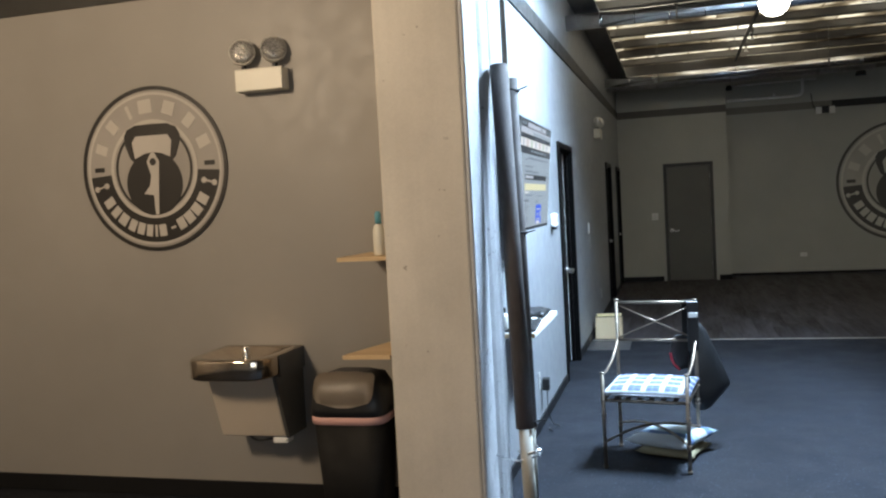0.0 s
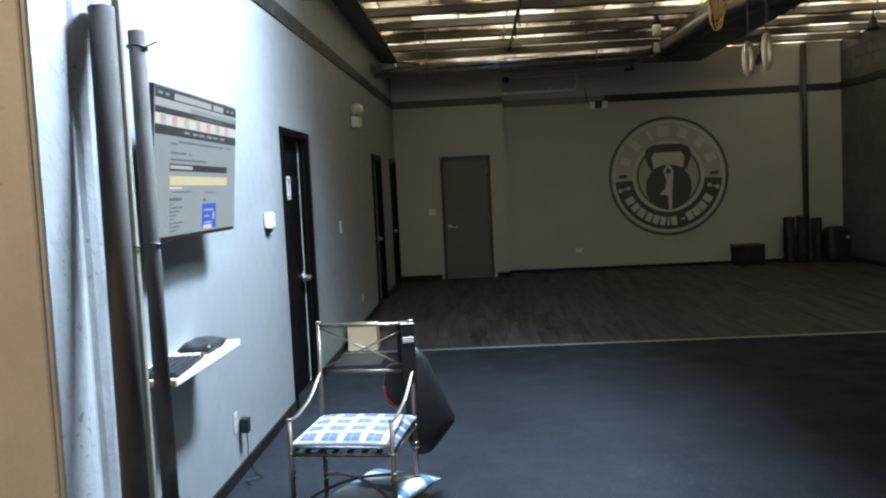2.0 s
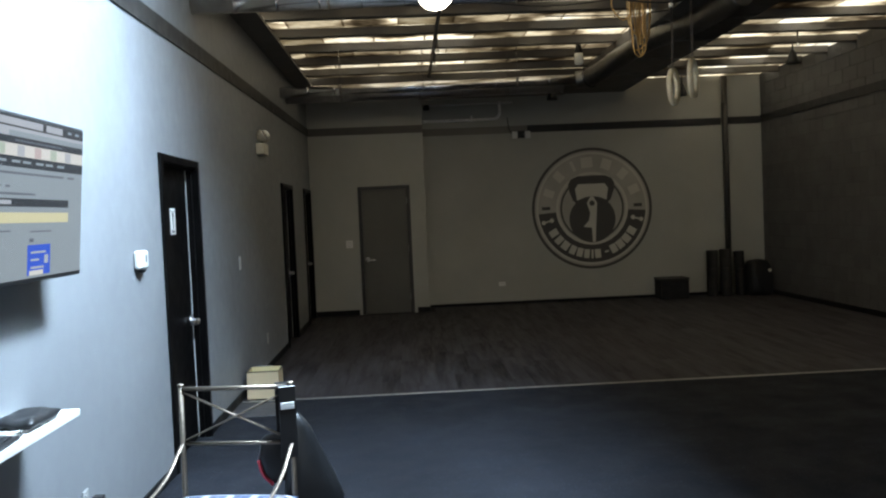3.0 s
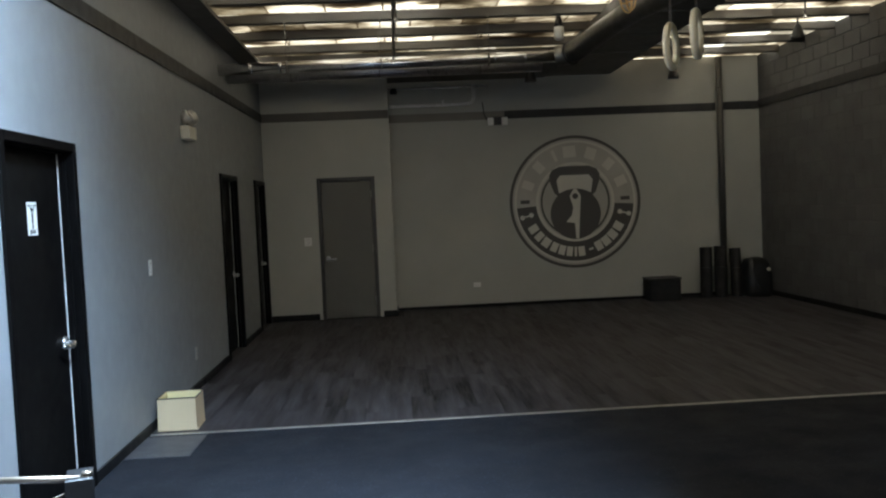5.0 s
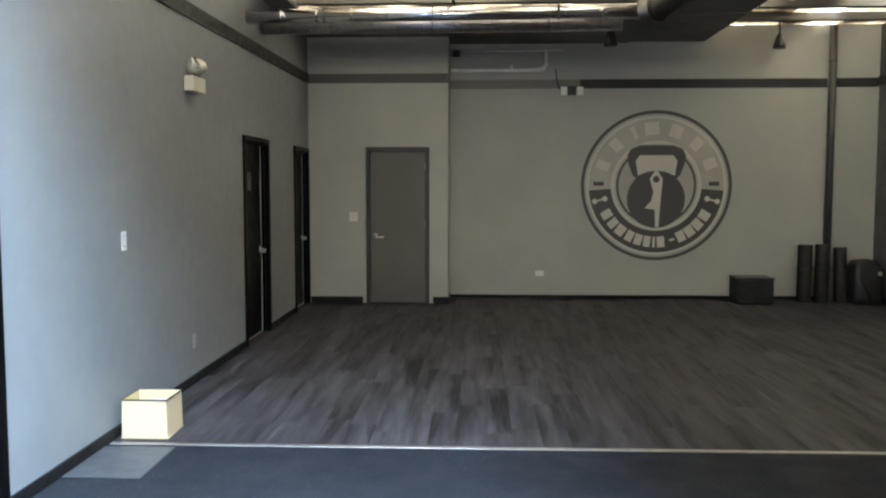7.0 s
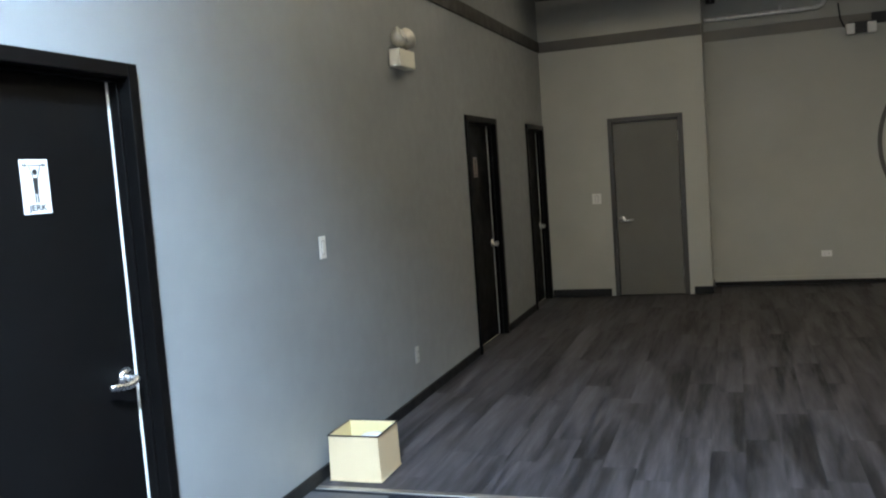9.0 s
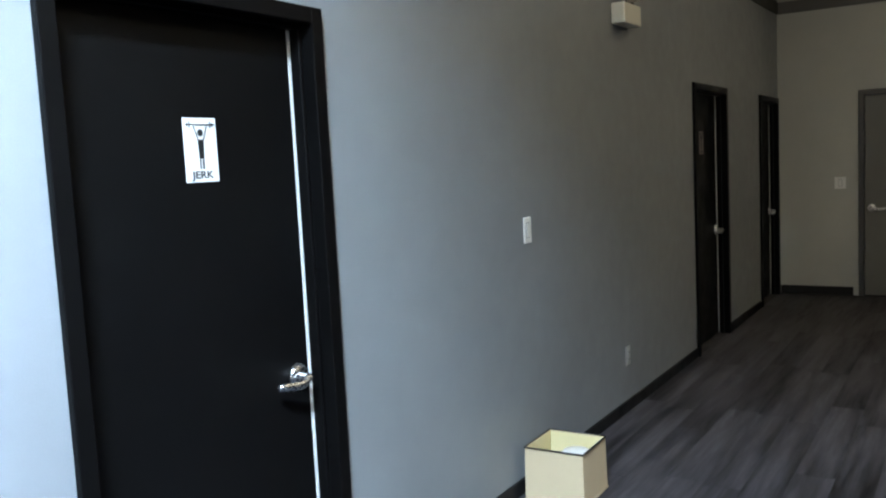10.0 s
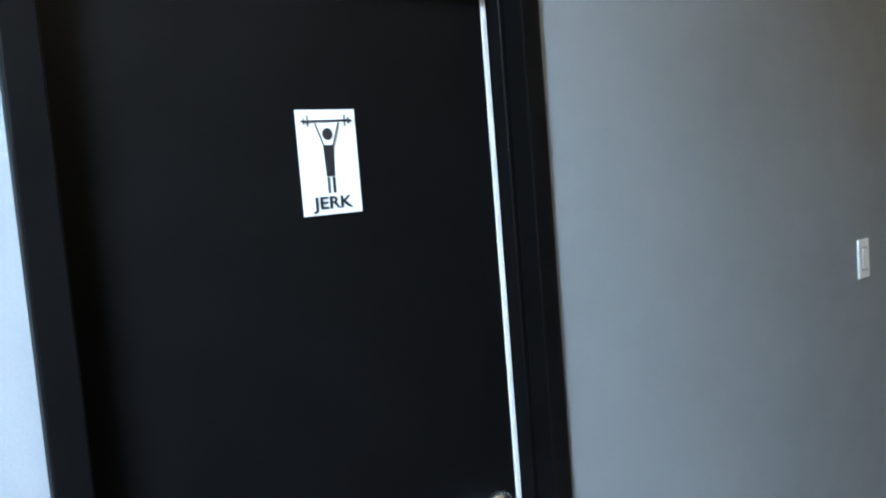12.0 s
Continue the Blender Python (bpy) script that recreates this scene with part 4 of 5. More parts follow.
on_screen(0.15, 0.28, 0.735, 0.757, M_SCR_TEXT)
for i in range(8):
    on_screen(0.15, 0.19 + 0.035 * ((i * 7) % 4), 0.775 + i * 0.027, 0.785 + i * 0.027, M_SCR_TEXT)
on_screen(0.545, 0.575, 0.748, 0.772, M_SCR_TEXT)
on_screen(0.53, 0.715, 0.79, 0.985, M_SCR_BLUE)
for u0, u1, v in ((0.555, 0.675, 0.832), (0.555, 0.62, 0.880), (0.555, 0.66, 0.930)):
    on_screen(u0, u1, v, v + 0.014, M_SCR_PALE, 0.0165)
on_screen(0.665, 0.695, 0.86, 0.915, M_SCR_PALE, 0.0165)
on_screen(0.545, 0.655, 0.955, 0.985, M_SCR_WHITE, 0.0165)
part("wall_bracket", one_box(-0.2, 0.2, 0.03, 0.134, -0.12, 0.12, bevel=0.004), M_BLACK_PLASTIC, tv)
tv.matrix_world = pose(0.165, 4.955, 1.738, 0, 0, 90) @ pose(0, 0, 0, 4.8)

sh = thing("wall_shelf", "white laminate wall shelf with bare wood end", "shelf", (0, 0, 0))
part("board", one_box(0.001, 0.230, 4.345, 5.22, 0.872, 0.900, bevel=0.003), M_WHITE, sh)
part("end_cap", one_box(0.003, 0.228, 4.341, 4.3445, 0.874, 0.898), M_PINE, sh, "bare wood end")
for y in (4.55, 5.02):
    part("bracket", one_box(0.001, 0.16, y - 0.012, y + 0.012, 0.848, 0.8715, bevel=0.002), M_WHITE, sh)

kb = thing("keyboard", "black computer keyboard lying on white shelf", "keyboard", (0.13, 4.56, 0.9005), 4)
part("base", one_box(-0.085, 0.085, -0.19, 0.19, 0, 0.012, bevel=0.004, seg=2), M_BLACK_PLASTIC, kb)
keys = bmesh.new()
for i in range(5):
    for j in range(14):
        add_box(keys, -0.068 + i * 0.028, -0.045 + i * 0.028, -0.178 + j * 0.0255, -0.156 + j * 0.0255, 0.0121, 0.018, bevel=0.002)
part("keys", keys, M_BLACK_PLASTIC, kb)

pouch = thing("cable_pouch", "crumpled black pouch lying on white shelf", "pouch", (0.13, 4.97, 0.9005))
bm = pillow_mesh(0.16, 0.28, 0.05, 0.1, 12)
for v in bm.verts:
    v.co.z = max(0.0, v.co.z + 0.02 + 0.012 * noise.noise(v.co * 18))
part("cloth", bm, M_NYLON, pouch)
part("cord", tube(curve_points([(0.03, -0.13, 0.012), (0.06, -0.19, 0.005), (0.0, -0.22, 0.005), (-0.05, -0.17, 0.005)], 6), 0.004, 6), M_BLACK_PLASTIC, pouch)
wc = thing("white_cable", "loose white cable coiled on white shelf", "cable", (0.10, 4.78, 0.9005))
part("coil", tube(curve_points([(-0.05, -0.06, 0.005), (0.03, -0.07, 0.006), (0.06, 0.0, 0.012), (0.0, 0.05, 0.008), (-0.05, 0.01, 0.012), (-0.01, -0.05, 0.018), (0.05, -0.02, 0.02), (0.07, 0.07, 0.006)], 6), 0.0045, 8), M_WHITE, wc)
part("plug", one_box(0.06, 0.085, 0.065, 0.105, 0.0, 0.014, bevel=0.003), M_WHITE, wc)
bt = thing("spray_bottle", "small white bottle with dark cap on shelf", "bottle", (0.055, 4.41, 0.9005))
part("body", lathe([(0.024, 0), (0.026, 0.004), (0.026, 0.08), (0.018, 0.095), (0.011, 0.10)], 20), M_WHITE, bt)
part("cap", lathe([(0.013, 0.10), (0.013, 0.125), (0.010, 0.13)], 16), M_BLACK_PLASTIC, bt, "dark cap")


# ---- poles beside the pier ----
def tie(parent, z, x, y, r):
    bm = add_torus(bmesh.new(), (x, y, z), (0.1, 0.15, 1), r, 0.005, 20, 6)
    add_tube(bm, [(x + r, y - 0.01, z), (x + r + 0.05, y - 0.03, z + 0.012)], 0.003, 6)
    return part("cable_tie", bm, M_BLACK_PLASTIC, parent, "black cable tie")


pl = thing("padded_post", "tall pale post wrapped in charcoal foam padding", "post", (0, 0, 0))
part("post", tube([(0.264, 3.815, 0), (0.238, 3.88, 0.55)], 0.032, 16), M_POST, pl, "pale bare foot of the post")
part("foam_sleeve", tube([(0.240, 3.876, 0.52), (0.199, 3.98, 1.4), (0.160, 4.08, 2.262)], 0.044, 20), M_FOAM, pl)
part("bracket_strap", tube([(0.08, 3.95, 0.365), (0.21, 3.83, 0.375), (0.31, 3.85, 0.40), (0.27, 3.98, 0.41)], 0.006, 8), M_CHROME, pl)
part("bracket_strap", tube([(0.20, 3.90, 0.40), (0.26, 3.835, 0.41), (0.32, 3.84, 0.43)], 0.009, 8), M_CHROME, pl, "chrome strap near the foot")
bt2 = thing("wooden_batten", "pale wooden batten standing beside padded post", "batten", (0, 0, 0))
part("batten", one_box(0.163, 0.190, 4.155, 4.185, 0, 3.2, bevel=0.004), M_BATTEN, bt2)
tie(bt2, 1.43, 0.177, 4.17, 0.024)
pc = thing("foam_pole", "thin charcoal foam-covered pole held with cable ties", "post", (0, 0, 0))
part("pole", tube([(0.20, 4.28, 0), (0.20, 4.28, 0.46)], 0.020, 14), M_POST, pc)
part("foam_sleeve", tube([(0.197, 4.285, 0.42), (0.168, 4.355, 2.232)], 0.031, 16), M_FOAM, pc)
for z, x in ((2.17, 0.169), (1.43, 0.181), (0.45, 0.196)):
    tie(pc, z, x, 4.285 + (z - 0.42) * 0.0386, 0.036)

# ---- drinking fountain corner ----
df = thing("drinking_fountain", "wall-mounted stainless steel drinking fountain", "fountain", (-1.265, FW - 0.001, 0.015))
bm = bmesh.new()
loop = []
for z, inset in ((0.752, 0.012), (0.758, 0.002), (0.765, 0.0), (0.848, 0.0), (0.857, 0.003), (0.860, 0.010)):
    pts = [(-0.235 + inset, 0)]
    for i in range(13):
        t = radians(180 + 15 * i)
        pts.append(((0.235 - inset) * (abs(math.cos(t)) ** 0.42) * (1 if math.cos(t) > 0 else -1), -0.20 - (0.27 - inset) * abs(math.sin(t)) ** 0.55))
    pts.append((0.235 - inset, 0))
    loop.append([bm.verts.new((x, y, z)) for x, y in pts])
for r0, r1 in zip(loop, loop[1:]):
    for i in range(len(r0)):
        bm.faces.new((r0[i], r0[(i + 1) % len(r0)], r1[(i + 1) % len(r1)], r1[i])).smooth = True
bm.faces.new(list(reversed(loop[0])))
# sunken bowl in the top
bowl = []
for k, z in ((0.86, 0.860), (0.80, 0.850), (0.55, 0.815), (0.2, 0.802)):
    bowl.append([bm.verts.new((v.co.x * k, -0.2 + (v.co.y + 0.2) * k, z)) for v in loop[-1]])
for r0, r1 in zip([loop[-1]] + bowl, bowl):
    for i in range(len(r0)):
        bm.faces.new((r0[i], r0[(i + 1) % len(r0)], r1[(i + 1) % len(r1)], r1[i])).smooth = True
bm.faces.new(bowl[-1])
part("basin", bm, M_STAINLESS, df, "stainless basin with a rounded front lip")
cabinet = bmesh.new()
for v in add_box(cabinet, -0.17, 0.205, -0.33, 0, 0.405, 0.753, bevel=0.008, seg=2).verts:
    if v.co.y < -0.1:
        v.co.y += 0.12 * (0.753 - v.co.z) / 0.348
part("cabinet", cabinet, M_STAIN_PANEL, df, "steel front panel sloping back towards the foot")
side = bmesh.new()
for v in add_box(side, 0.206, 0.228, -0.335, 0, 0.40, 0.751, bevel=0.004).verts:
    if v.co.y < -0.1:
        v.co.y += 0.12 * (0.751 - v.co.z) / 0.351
# thin plates in the same dark carry the shade up the basin
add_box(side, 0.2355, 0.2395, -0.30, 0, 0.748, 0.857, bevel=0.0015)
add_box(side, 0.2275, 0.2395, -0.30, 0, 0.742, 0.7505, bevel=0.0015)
part("side_panel", side, M_SIDE_SHADE, df, "side panel in shade, the dark put in its colour")
part("bubbler", lathe([(0.024, 0.80), (0.024, 0.83), (0.018, 0.85), (0.02, 0.885), (0.012, 0.892)], 16), M_CHROME, df, "chrome bubbler").location = (0.02, -0.24, 0)
part("supply_box", one_box(0.12, 0.205, -0.20, -0.12, 0.365, 0.4045, bevel=0.006), M_WHITE, df, "white box underneath")
part("supply_hose", tube(curve_points([(0.13, -0.16, 0.385), (0.02, -0.17, 0.372), (-0.06, -0.11, 0.385), (-0.08, -0.02, 0.408)], 6), 0.006, 8), M_BLACK_PLASTIC, df)

bn = thing("rubbish_bin", "black swing-lid bin with a pinkish bag edge", "bin", (-0.585, 3.85, 0))


def square_loft(rows, n=4):
    """Rounded-square shell from (half width, half depth, z) rows."""
    bm = bmesh.new()
    rings = []
    for hw, hd, z in rows:
        ring = []
        for i in range(32):
            t = 2 * math.pi * i / 32
            c, s = math.cos(t), math.sin(t)
            ring.append(bm.verts.new((hw * math.copysign(abs(c) ** 0.45, c), hd * math.copysign(abs(s) ** 0.45, s), z)))
        rings.append(ring)
    for r0, r1 in zip(rings, rings[1:]):
        for i in range(32):
            bm.faces.new((r0[i], r0[(i + 1) % 32], r1[(i + 1) % 32], r1[i])).smooth = True
    bm.faces.new(list(reversed(rings[0])))
    bm.faces.new(rings[-1])
    return bm


part("body", square_loft([(0.15, 0.12, 0), (0.185, 0.15, 0.535)]), M_BIN, bn)
part("bag_edge", square_loft([(0.193, 0.157, 0.53), (0.195, 0.159, 0.562), (0.19, 0.154, 0.566)]), M_PINK, bn, "pinkish bin-bag edge")
lid = part("lid", square_loft([(0.195, 0.16, 0.5665), (0.197, 0.162, 0.60), (0.185, 0.150, 0.67), (0.15, 0.115, 0.735), (0.09, 0.06, 0.755)]), M_BLACK_PLASTIC, bn)
flap = bmesh.new()
rows = []
for v in range(11):
    ang, half = radians(4 + 74 * v / 10), 0.155 * (1.0 - abs(v / 5 - 1) ** 4 * 0.985) ** 0.3
    y, z = -0.062 - 0.112 * math.cos(ang), 0.60 + 0.165 * math.sin(ang)
    rows.append([flap.verts.new((half * u / 4, y + 0.010 * (u / 4) ** 2, z)) for u in range(-4, 5)])
for r0, r1 in zip(rows, rows[1:]):
    for u in range(8):
        flap.faces.new((r0[u], r0[u + 1], r1[u + 1], r1[u])).smooth = True
bmesh.ops.solidify(flap, geom=flap.faces[:], thickness=0.008)
bmesh.ops.recalc_face_normals(flap, faces=flap.faces)
part("swing_flap", flap, M_FLAP_SHEEN, lid, "swing flap with warm lamp sheen in its colour")
bn.matrix_world = pose(-0.605, 3.85, 0) @ Matrix.Diagonal((1, 1, 1.07, 1))

for z, front, back, y0, nm in ((1.348, -0.625, -0.60, 3.775, "narrow pale pine shelf beside the pier"), (0.876, -0.615, -0.49, 3.75, "deep pale pine shelf above the bin, cut aslant")):
    s = thing("corner_shelf", nm, "shelf", (0, 0, 0), group="corner shelves")
    part("board", upright([(front, y0), (-0.373, y0), (-0.373, FW - 0.002), (back, FW - 0.002)], z, z + 0.02), M_PINE, s)
bo = thing("water_bottle", "clear bottle with teal cap on pine shelf", "bottle", (-0.435, 3.87, 1.3685))
part("body", lathe([(0.026, 0), (0.03, 0.006), (0.03, 0.12), (0.022, 0.145), (0.013, 0.155)], 20), M_CREAM, bo)
part("cap", lathe([(0.016, 0.155), (0.016, 0.20), (0.010, 0.215)], 16), M_BLUE_CAP, bo, "teal cap")

# ---- chair with cushion, bag and pillows ----
CHAIR = pose(0.785, 5.145, 0, 0, 0, -7.7) @ Matrix.Diagonal((1, 1, 0.982, 1))
chair = thing("armchair", "antique bronze metal armchair with crossed back", "chair")
W2, FY, BY = 0.240, -0.243, 0.235


def leg(x, y, top, lean=0.0):
    bm = tube([(x, y, 0), (x, y + lean, top)], 0.0115, 12)
    for z in (0.012, 0.135, 0.16, 0.30, 0.325, 0.415):
        if z < top:
            add_torus(bm, (x, y + lean * z / top, z), (0, 0, 1), 0.013, 0.0048, 14, 6)
    add_torus(bm, (x, y + lean, top - 0.004), (0, 0, 1), 0.009, 0.007, 14, 6)
    return bm


for x in (-W2, W2):
    part("leg", leg(x, FY, 0.58), M_BRONZE, chair)
    part("back_post", leg(x, BY - 0.02, 0.955, 0.03), M_BRONZE, chair)
    part("arm", tube(curve_points([(x, BY + 0.004, 0.698), (x, BY - 0.05, 0.672), (x, BY - 0.19, 0.60), (x, FY + 0.10, 0.565), (x, FY, 0.578)], 6), 0.009, 10, True, 0.6), M_BRONZE, chair)
yb = BY + 0.005
part("top_rail", tube([(-W2, yb + 0.004, 0.935), (W2, yb + 0.004, 0.935)], 0.010, 12), M_BRONZE, chair)
part("lower_rail", tube([(-W2, yb, 0.695), (W2, yb, 0.695)], 0.009, 12), M_BRONZE, chair)
part("cross_brace", tube([(-W2, yb + 0.003, 0.925), (W2, yb, 0.704)], 0.010, 10, True, 0.45), M_BRONZE, chair)
part("cross_brace", tube([(-W2, yb, 0.704), (W2, yb + 0.003, 0.925)], 0.010, 10, True, 0.45), M_BRONZE, chair)
for a, b in (((-W2, FY), (W2, FY)), ((-W2, BY - 0.01), (W2, BY - 0.01)), ((-W2, FY), (-W2, BY - 0.01)), ((W2, FY), (W2, BY - 0.01))):
    part("seat_rail", tube([(*a, 0.412), (*b, 0.412)], 0.010, 12), M_BRONZE, chair)
slats = bmesh.new()
for i in range(6):
    x = -W2 + 0.07 + i * 0.068
    add_box(slats, x - 0.014, x + 0.014, FY, BY - 0.01, 0.415, 0.421)
part("seat_slats", slats, M_BRONZE, chair)
for s in (-1, 1):
    part("stretcher", tube(curve_points([(-W2, s * 0.22, 0.155), (-0.12, s * 0.10, 0.20), (0, 0, 0.215), (0.12, -s * 0.10, 0.20), (W2, -s * 0.22, 0.155)], 5), 0.008, 8), M_BRONZE, chair)
chair.matrix_world = CHAIR

cu = thing("seat_cushion", "blue and white plaid cushion on metal chair", "cushion")
part("cover", pillow_mesh(0.510, 0.47, 0.072, 0.05, 18), M_PLAID, cu)
part("piping", tube([(x * 0.25, y * 0.228, -0.006) for x, y in ((-1, -1), (0, -1.0), (1, -1))], 0.006, 8), M_PLAID, cu)
cu.matrix_world = CHAIR @ pose(0.004, -0.015, 0.458, 1.0)

pw = thing("floor_pillow", "blue and white striped pillow lying under chair", "pillow")
part("cover", pillow_mesh(0.44, 0.38, 0.085, 0.22, 16), M_STRIPED, pw)
pw.matrix_world = pose(0.885, 5.32, 0.095, 4, -3, -32)
pw2 = thing("khaki_cushion", "flat khaki cushion on floor beneath striped pillow", "cushion")
part("cover", pillow_mesh(0.37, 0.34, 0.062, 0.2, 16), M_KHAKI, pw2)
pw2.matrix_world = pose(0.90, 5.29, 0.030, 0, 0, -20)

bag = thing("shoulder_bag", "black nylon shoulder bag slung over chair post", "bag")
bm = bmesh.new()
rings = []
prof = ((0.235, -0.06, 0.0, 0.02), (0.25, -0.085, 0.025, 0.035), (0.33, -0.11, 0.098, 0.06), (0.385, -0.12, 0.143, 0.06), (0.41, -0.12, 0.145, 0.06),
        (0.52, -0.11, 0.10, 0.055), (0.60, -0.105, 0.067, 0.048), (0.66, -0.10, 0.040, 0.04), (0.73, -0.095, 0.012, 0.03), (0.79, -0.09, -0.035, 0.02))
for z, xl, xr, hd in prof:
    ring = []
    for i in range(20):
        t = 2 * math.pi * i / 20
        c, q = math.cos(t), math.sin(t)
        wob = 1 + 0.16 * noise.noise((c * 2, q * 2, z * 9))
        ring.append(bm.verts.new(((xl + xr) / 2 + (xr - xl) / 2 * c, hd * (abs(q) ** 0.8) * (1 if q > 0 else -1) * wob, z + 0.012 * noise.noise((c * 3, q * 3, z * 5)))))
    rings.append(ring)
for r0, r1 in zip(rings, rings[1:]):
    for i in range(20):
        bm.faces.new((r0[i], r0[(i + 1) % 20], r1[(i + 1) % 20], r1[i])).smooth = True
bm.faces.new(list(reversed(rings[0])))
bm.faces.new(rings[-1])
part("sack", bm, M_NYLON, bag)
rib = bmesh.new()
add_box(rib, -0.133, -0.061, -0.074, -0.068, 0.62, 0.924, bevel=0.002)
add_box(rib, -0.131, -0.063, -0.072, 0.036, 0.920, 0.926, bevel=0.002)
add_box(rib, -0.131, -0.063, 0.032, 0.038, 0.66, 0.924, bevel=0.002)
part("strap", rib, M_NYLON, bag, "wide black strap")
part("label_tag", one_box(-0.126, -0.068, -0.078, -0.0745, 0.828, 0.858, bevel=0.002), M_WHITE, bag, "white tag on the strap")
part("flap_pocket", pillow_mesh(0.17, 0.03, 0.22, 0.1, 10), M_NYLON, bag).matrix_local = pose(-0.13, 0.04, 0.60)
part("piping", tube(curve_points([(-0.215, 0.025, 0.60), (-0.20, 0.02, 0.54), (-0.16, 0.02, 0.49)], 6), 0.007, 8), M_RED, bag, "red piping")
bag.matrix_world = pose(1.112, 5.43, 0, 0, 0, 18)

# ---- lampshade on the floor ----
ls = thing("lampshade", "square cream linen lampshade with dark rims on floor", "lampshade", (0.192, 9.665, 0), 1)


def shell(w0, w1, h, t):
    bm = bmesh.new()
    o = [[bm.verts.new((sx * w / 2, sy * w / 2, z)) for sx, sy in ((-1, -1), (1, -1), (1, 1), (-1, 1))] for w, z in ((w0, 0.004), (w1, h))]
    i = [[bm.verts.new((sx * (w / 2 - t), sy * (w / 2 - t), z)) for sx, sy in ((-1, -1), (1, -1), (1, 1), (-1, 1))] for w, z in ((w0, 0.004), (w1, h))]
    for k in range(4):
        n = (k + 1) % 4
        bm.faces.new((o[0][k], o[0][n], o[1][n], o[1][k]))
        bm.faces.new((i[0][n], i[0][k], i[1][k], i[1][n]))
        bm.faces.new((o[1][k], o[1][n], i[1][n], i[1][k]))
        bm.faces.new((o[0][n], o[0][k], i[0][k], i[0][n]))
    return bm


part("linen_panel", shell(0.292, 0.284, 0.250, 0.003), M_LINEN, ls)
part("lining", shell(0.283, 0.276, 0.246, 0.002), M_LINEN_IN, ls, "yellowish lining")
for w, z in ((0.288, 0.250), (0.294, 0.006)):
    rim = bmesh.new()
    c = [(-w / 2, -w / 2, z), (w / 2, -w / 2, z), (w / 2, w / 2, z), (-w / 2, w / 2, z)]
    for k in range(4):
        add_tube(rim, [c[k], c[(k + 1) % 4]], 0.0042, 8)
    part("rim", rim, M_BLACK_PLASTIC if z > 0.1 else M_LINEN, ls, "dark braid rim")
part("diffuser", lathe([(0.001, 0.15), (0.06, 0.155), (0.075, 0.185), (0.06, 0.205), (0.02, 0.212)], 24), M_WHITE, ls, "white bulb disc inside").location = (0.04, 0.03, 0)
part("spider_ring", tube([(-0.136, 0, 0.16), (0.136, 0, 0.16)], 0.003, 6), M_CHROME, ls)

mat = thing("floor_mat", "small grey rubber mat by the flooring seam", "mat", (0, 0, 0))
part("sheet", one_box(0.016, 0.455, 8.80, 9.35, 0.0005, 0.007, bevel=0.002), M_GREY_MAT, mat)

# ---- black gear in the far corner ----
bx = thing("storage_box", "low black storage box against back wall", "box", (6.04, 16.10, 0))
part("body", one_box(-0.24, 0.24, -0.2, 0.2, 0, 0.325, bevel=0.012, seg=2), M_MAT, bx)
part("lid", one_box(-0.25, 0.25, -0.21, 0.21, 0.326, 0.355, bevel=0.008), M_BLACK_PLASTIC, bx)


def rolled_mat(x, y, r, h, tilt, label):
    m = thing("rolled_mat", label, "mat", (x, y, 0), group="rolled mats")
    pts = []
    bm = bmesh.new()
    turns = 3.5
    n = 70
    lo, hi = [], []
    for i in range(n):
        t = turns * 2 * math.pi * i / (n - 1)
        rr = 0.03 + (r - 0.03) * i / (n - 1)
        p = (rr * math.cos(t), rr * math.sin(t))
        lo.append((bm.verts.new((*p, 0)), bm.verts.new((p[0] * (1 - 0.018 / rr), p[1] * (1 - 0.018 / rr), 0))))
        hi.append((bm.verts.new((*p, h)), bm.verts.new((p[0] * (1 - 0.018 / rr), p[1] * (1 - 0.018 / rr), h))))
    for i in range(n - 1):
        bm.faces.new((lo[i][0], lo[i + 1][0], hi[i + 1][0], hi[i][0])).smooth = True
        bm.faces.new((lo[i + 1][1], lo[i][1], hi[i][1], hi[i + 1][1])).smooth = True
        bm.faces.new((hi[i][0], hi[i + 1][0], hi[i + 1][1], hi[i][1]))
    part("roll", bm, M_MAT, m)
    part("strap", add_torus(bmesh.new(), (0, 0, h * 0.6), (0, 0, 1), r + 0.003, 0.008, 28, 6), M_BLACK_PLASTIC, m)
    m.matrix_world = pose(x, y, 0, 0, tilt, 0)


rolled_mat(6.77, 16.13, 0.10, 0.785, 0, "tall rolled black exercise mat standing in corner")
rolled_mat(6.965, 16.05, 0.095, 0.80, 0, "tall rolled black exercise mat beside dark pipe")
rolled_mat(7.25, 16.1, 0.09, 0.755, -2, "slim rolled black mat standing in corner")
bp = thing("duffel_bag", "lumpy black kit bag standing in room corner", "bag", (7.53, 16.06, 0))
bm = square_loft([(0.19, 0.2, 0), (0.215, 0.22, 0.1), (0.21, 0.21, 0.34), (0.19, 0.17, 0.50), (0.15, 0.12, 0.58), (0.05, 0.04, 0.605)])
for v in bm.verts:
    v.co += Vector((noise.noise(v.co * 6), noise.noise(v.co * 6 + Vector((9, 0, 0))), 0)) * 0.03
part("sack", bm, M_NYLON, bp)
part("strap", tube(curve_points([(-0.1, -0.14, 0.53), (-0.14, -0.23, 0.4), (-0.06, -0.25, 0.2), (0.02, -0.23, 0.06)], 6), 0.014, 8, True, 0.4), M_BLACK_PLASTIC, bp)
part("buckle", lathe([(0.03, 0), (0.03, 0.01), (0.02, 0.014)], 14), M_CREAM, bp, "pale round tag").matrix_local = pose(0.12, -0.205, 0.42, 75)

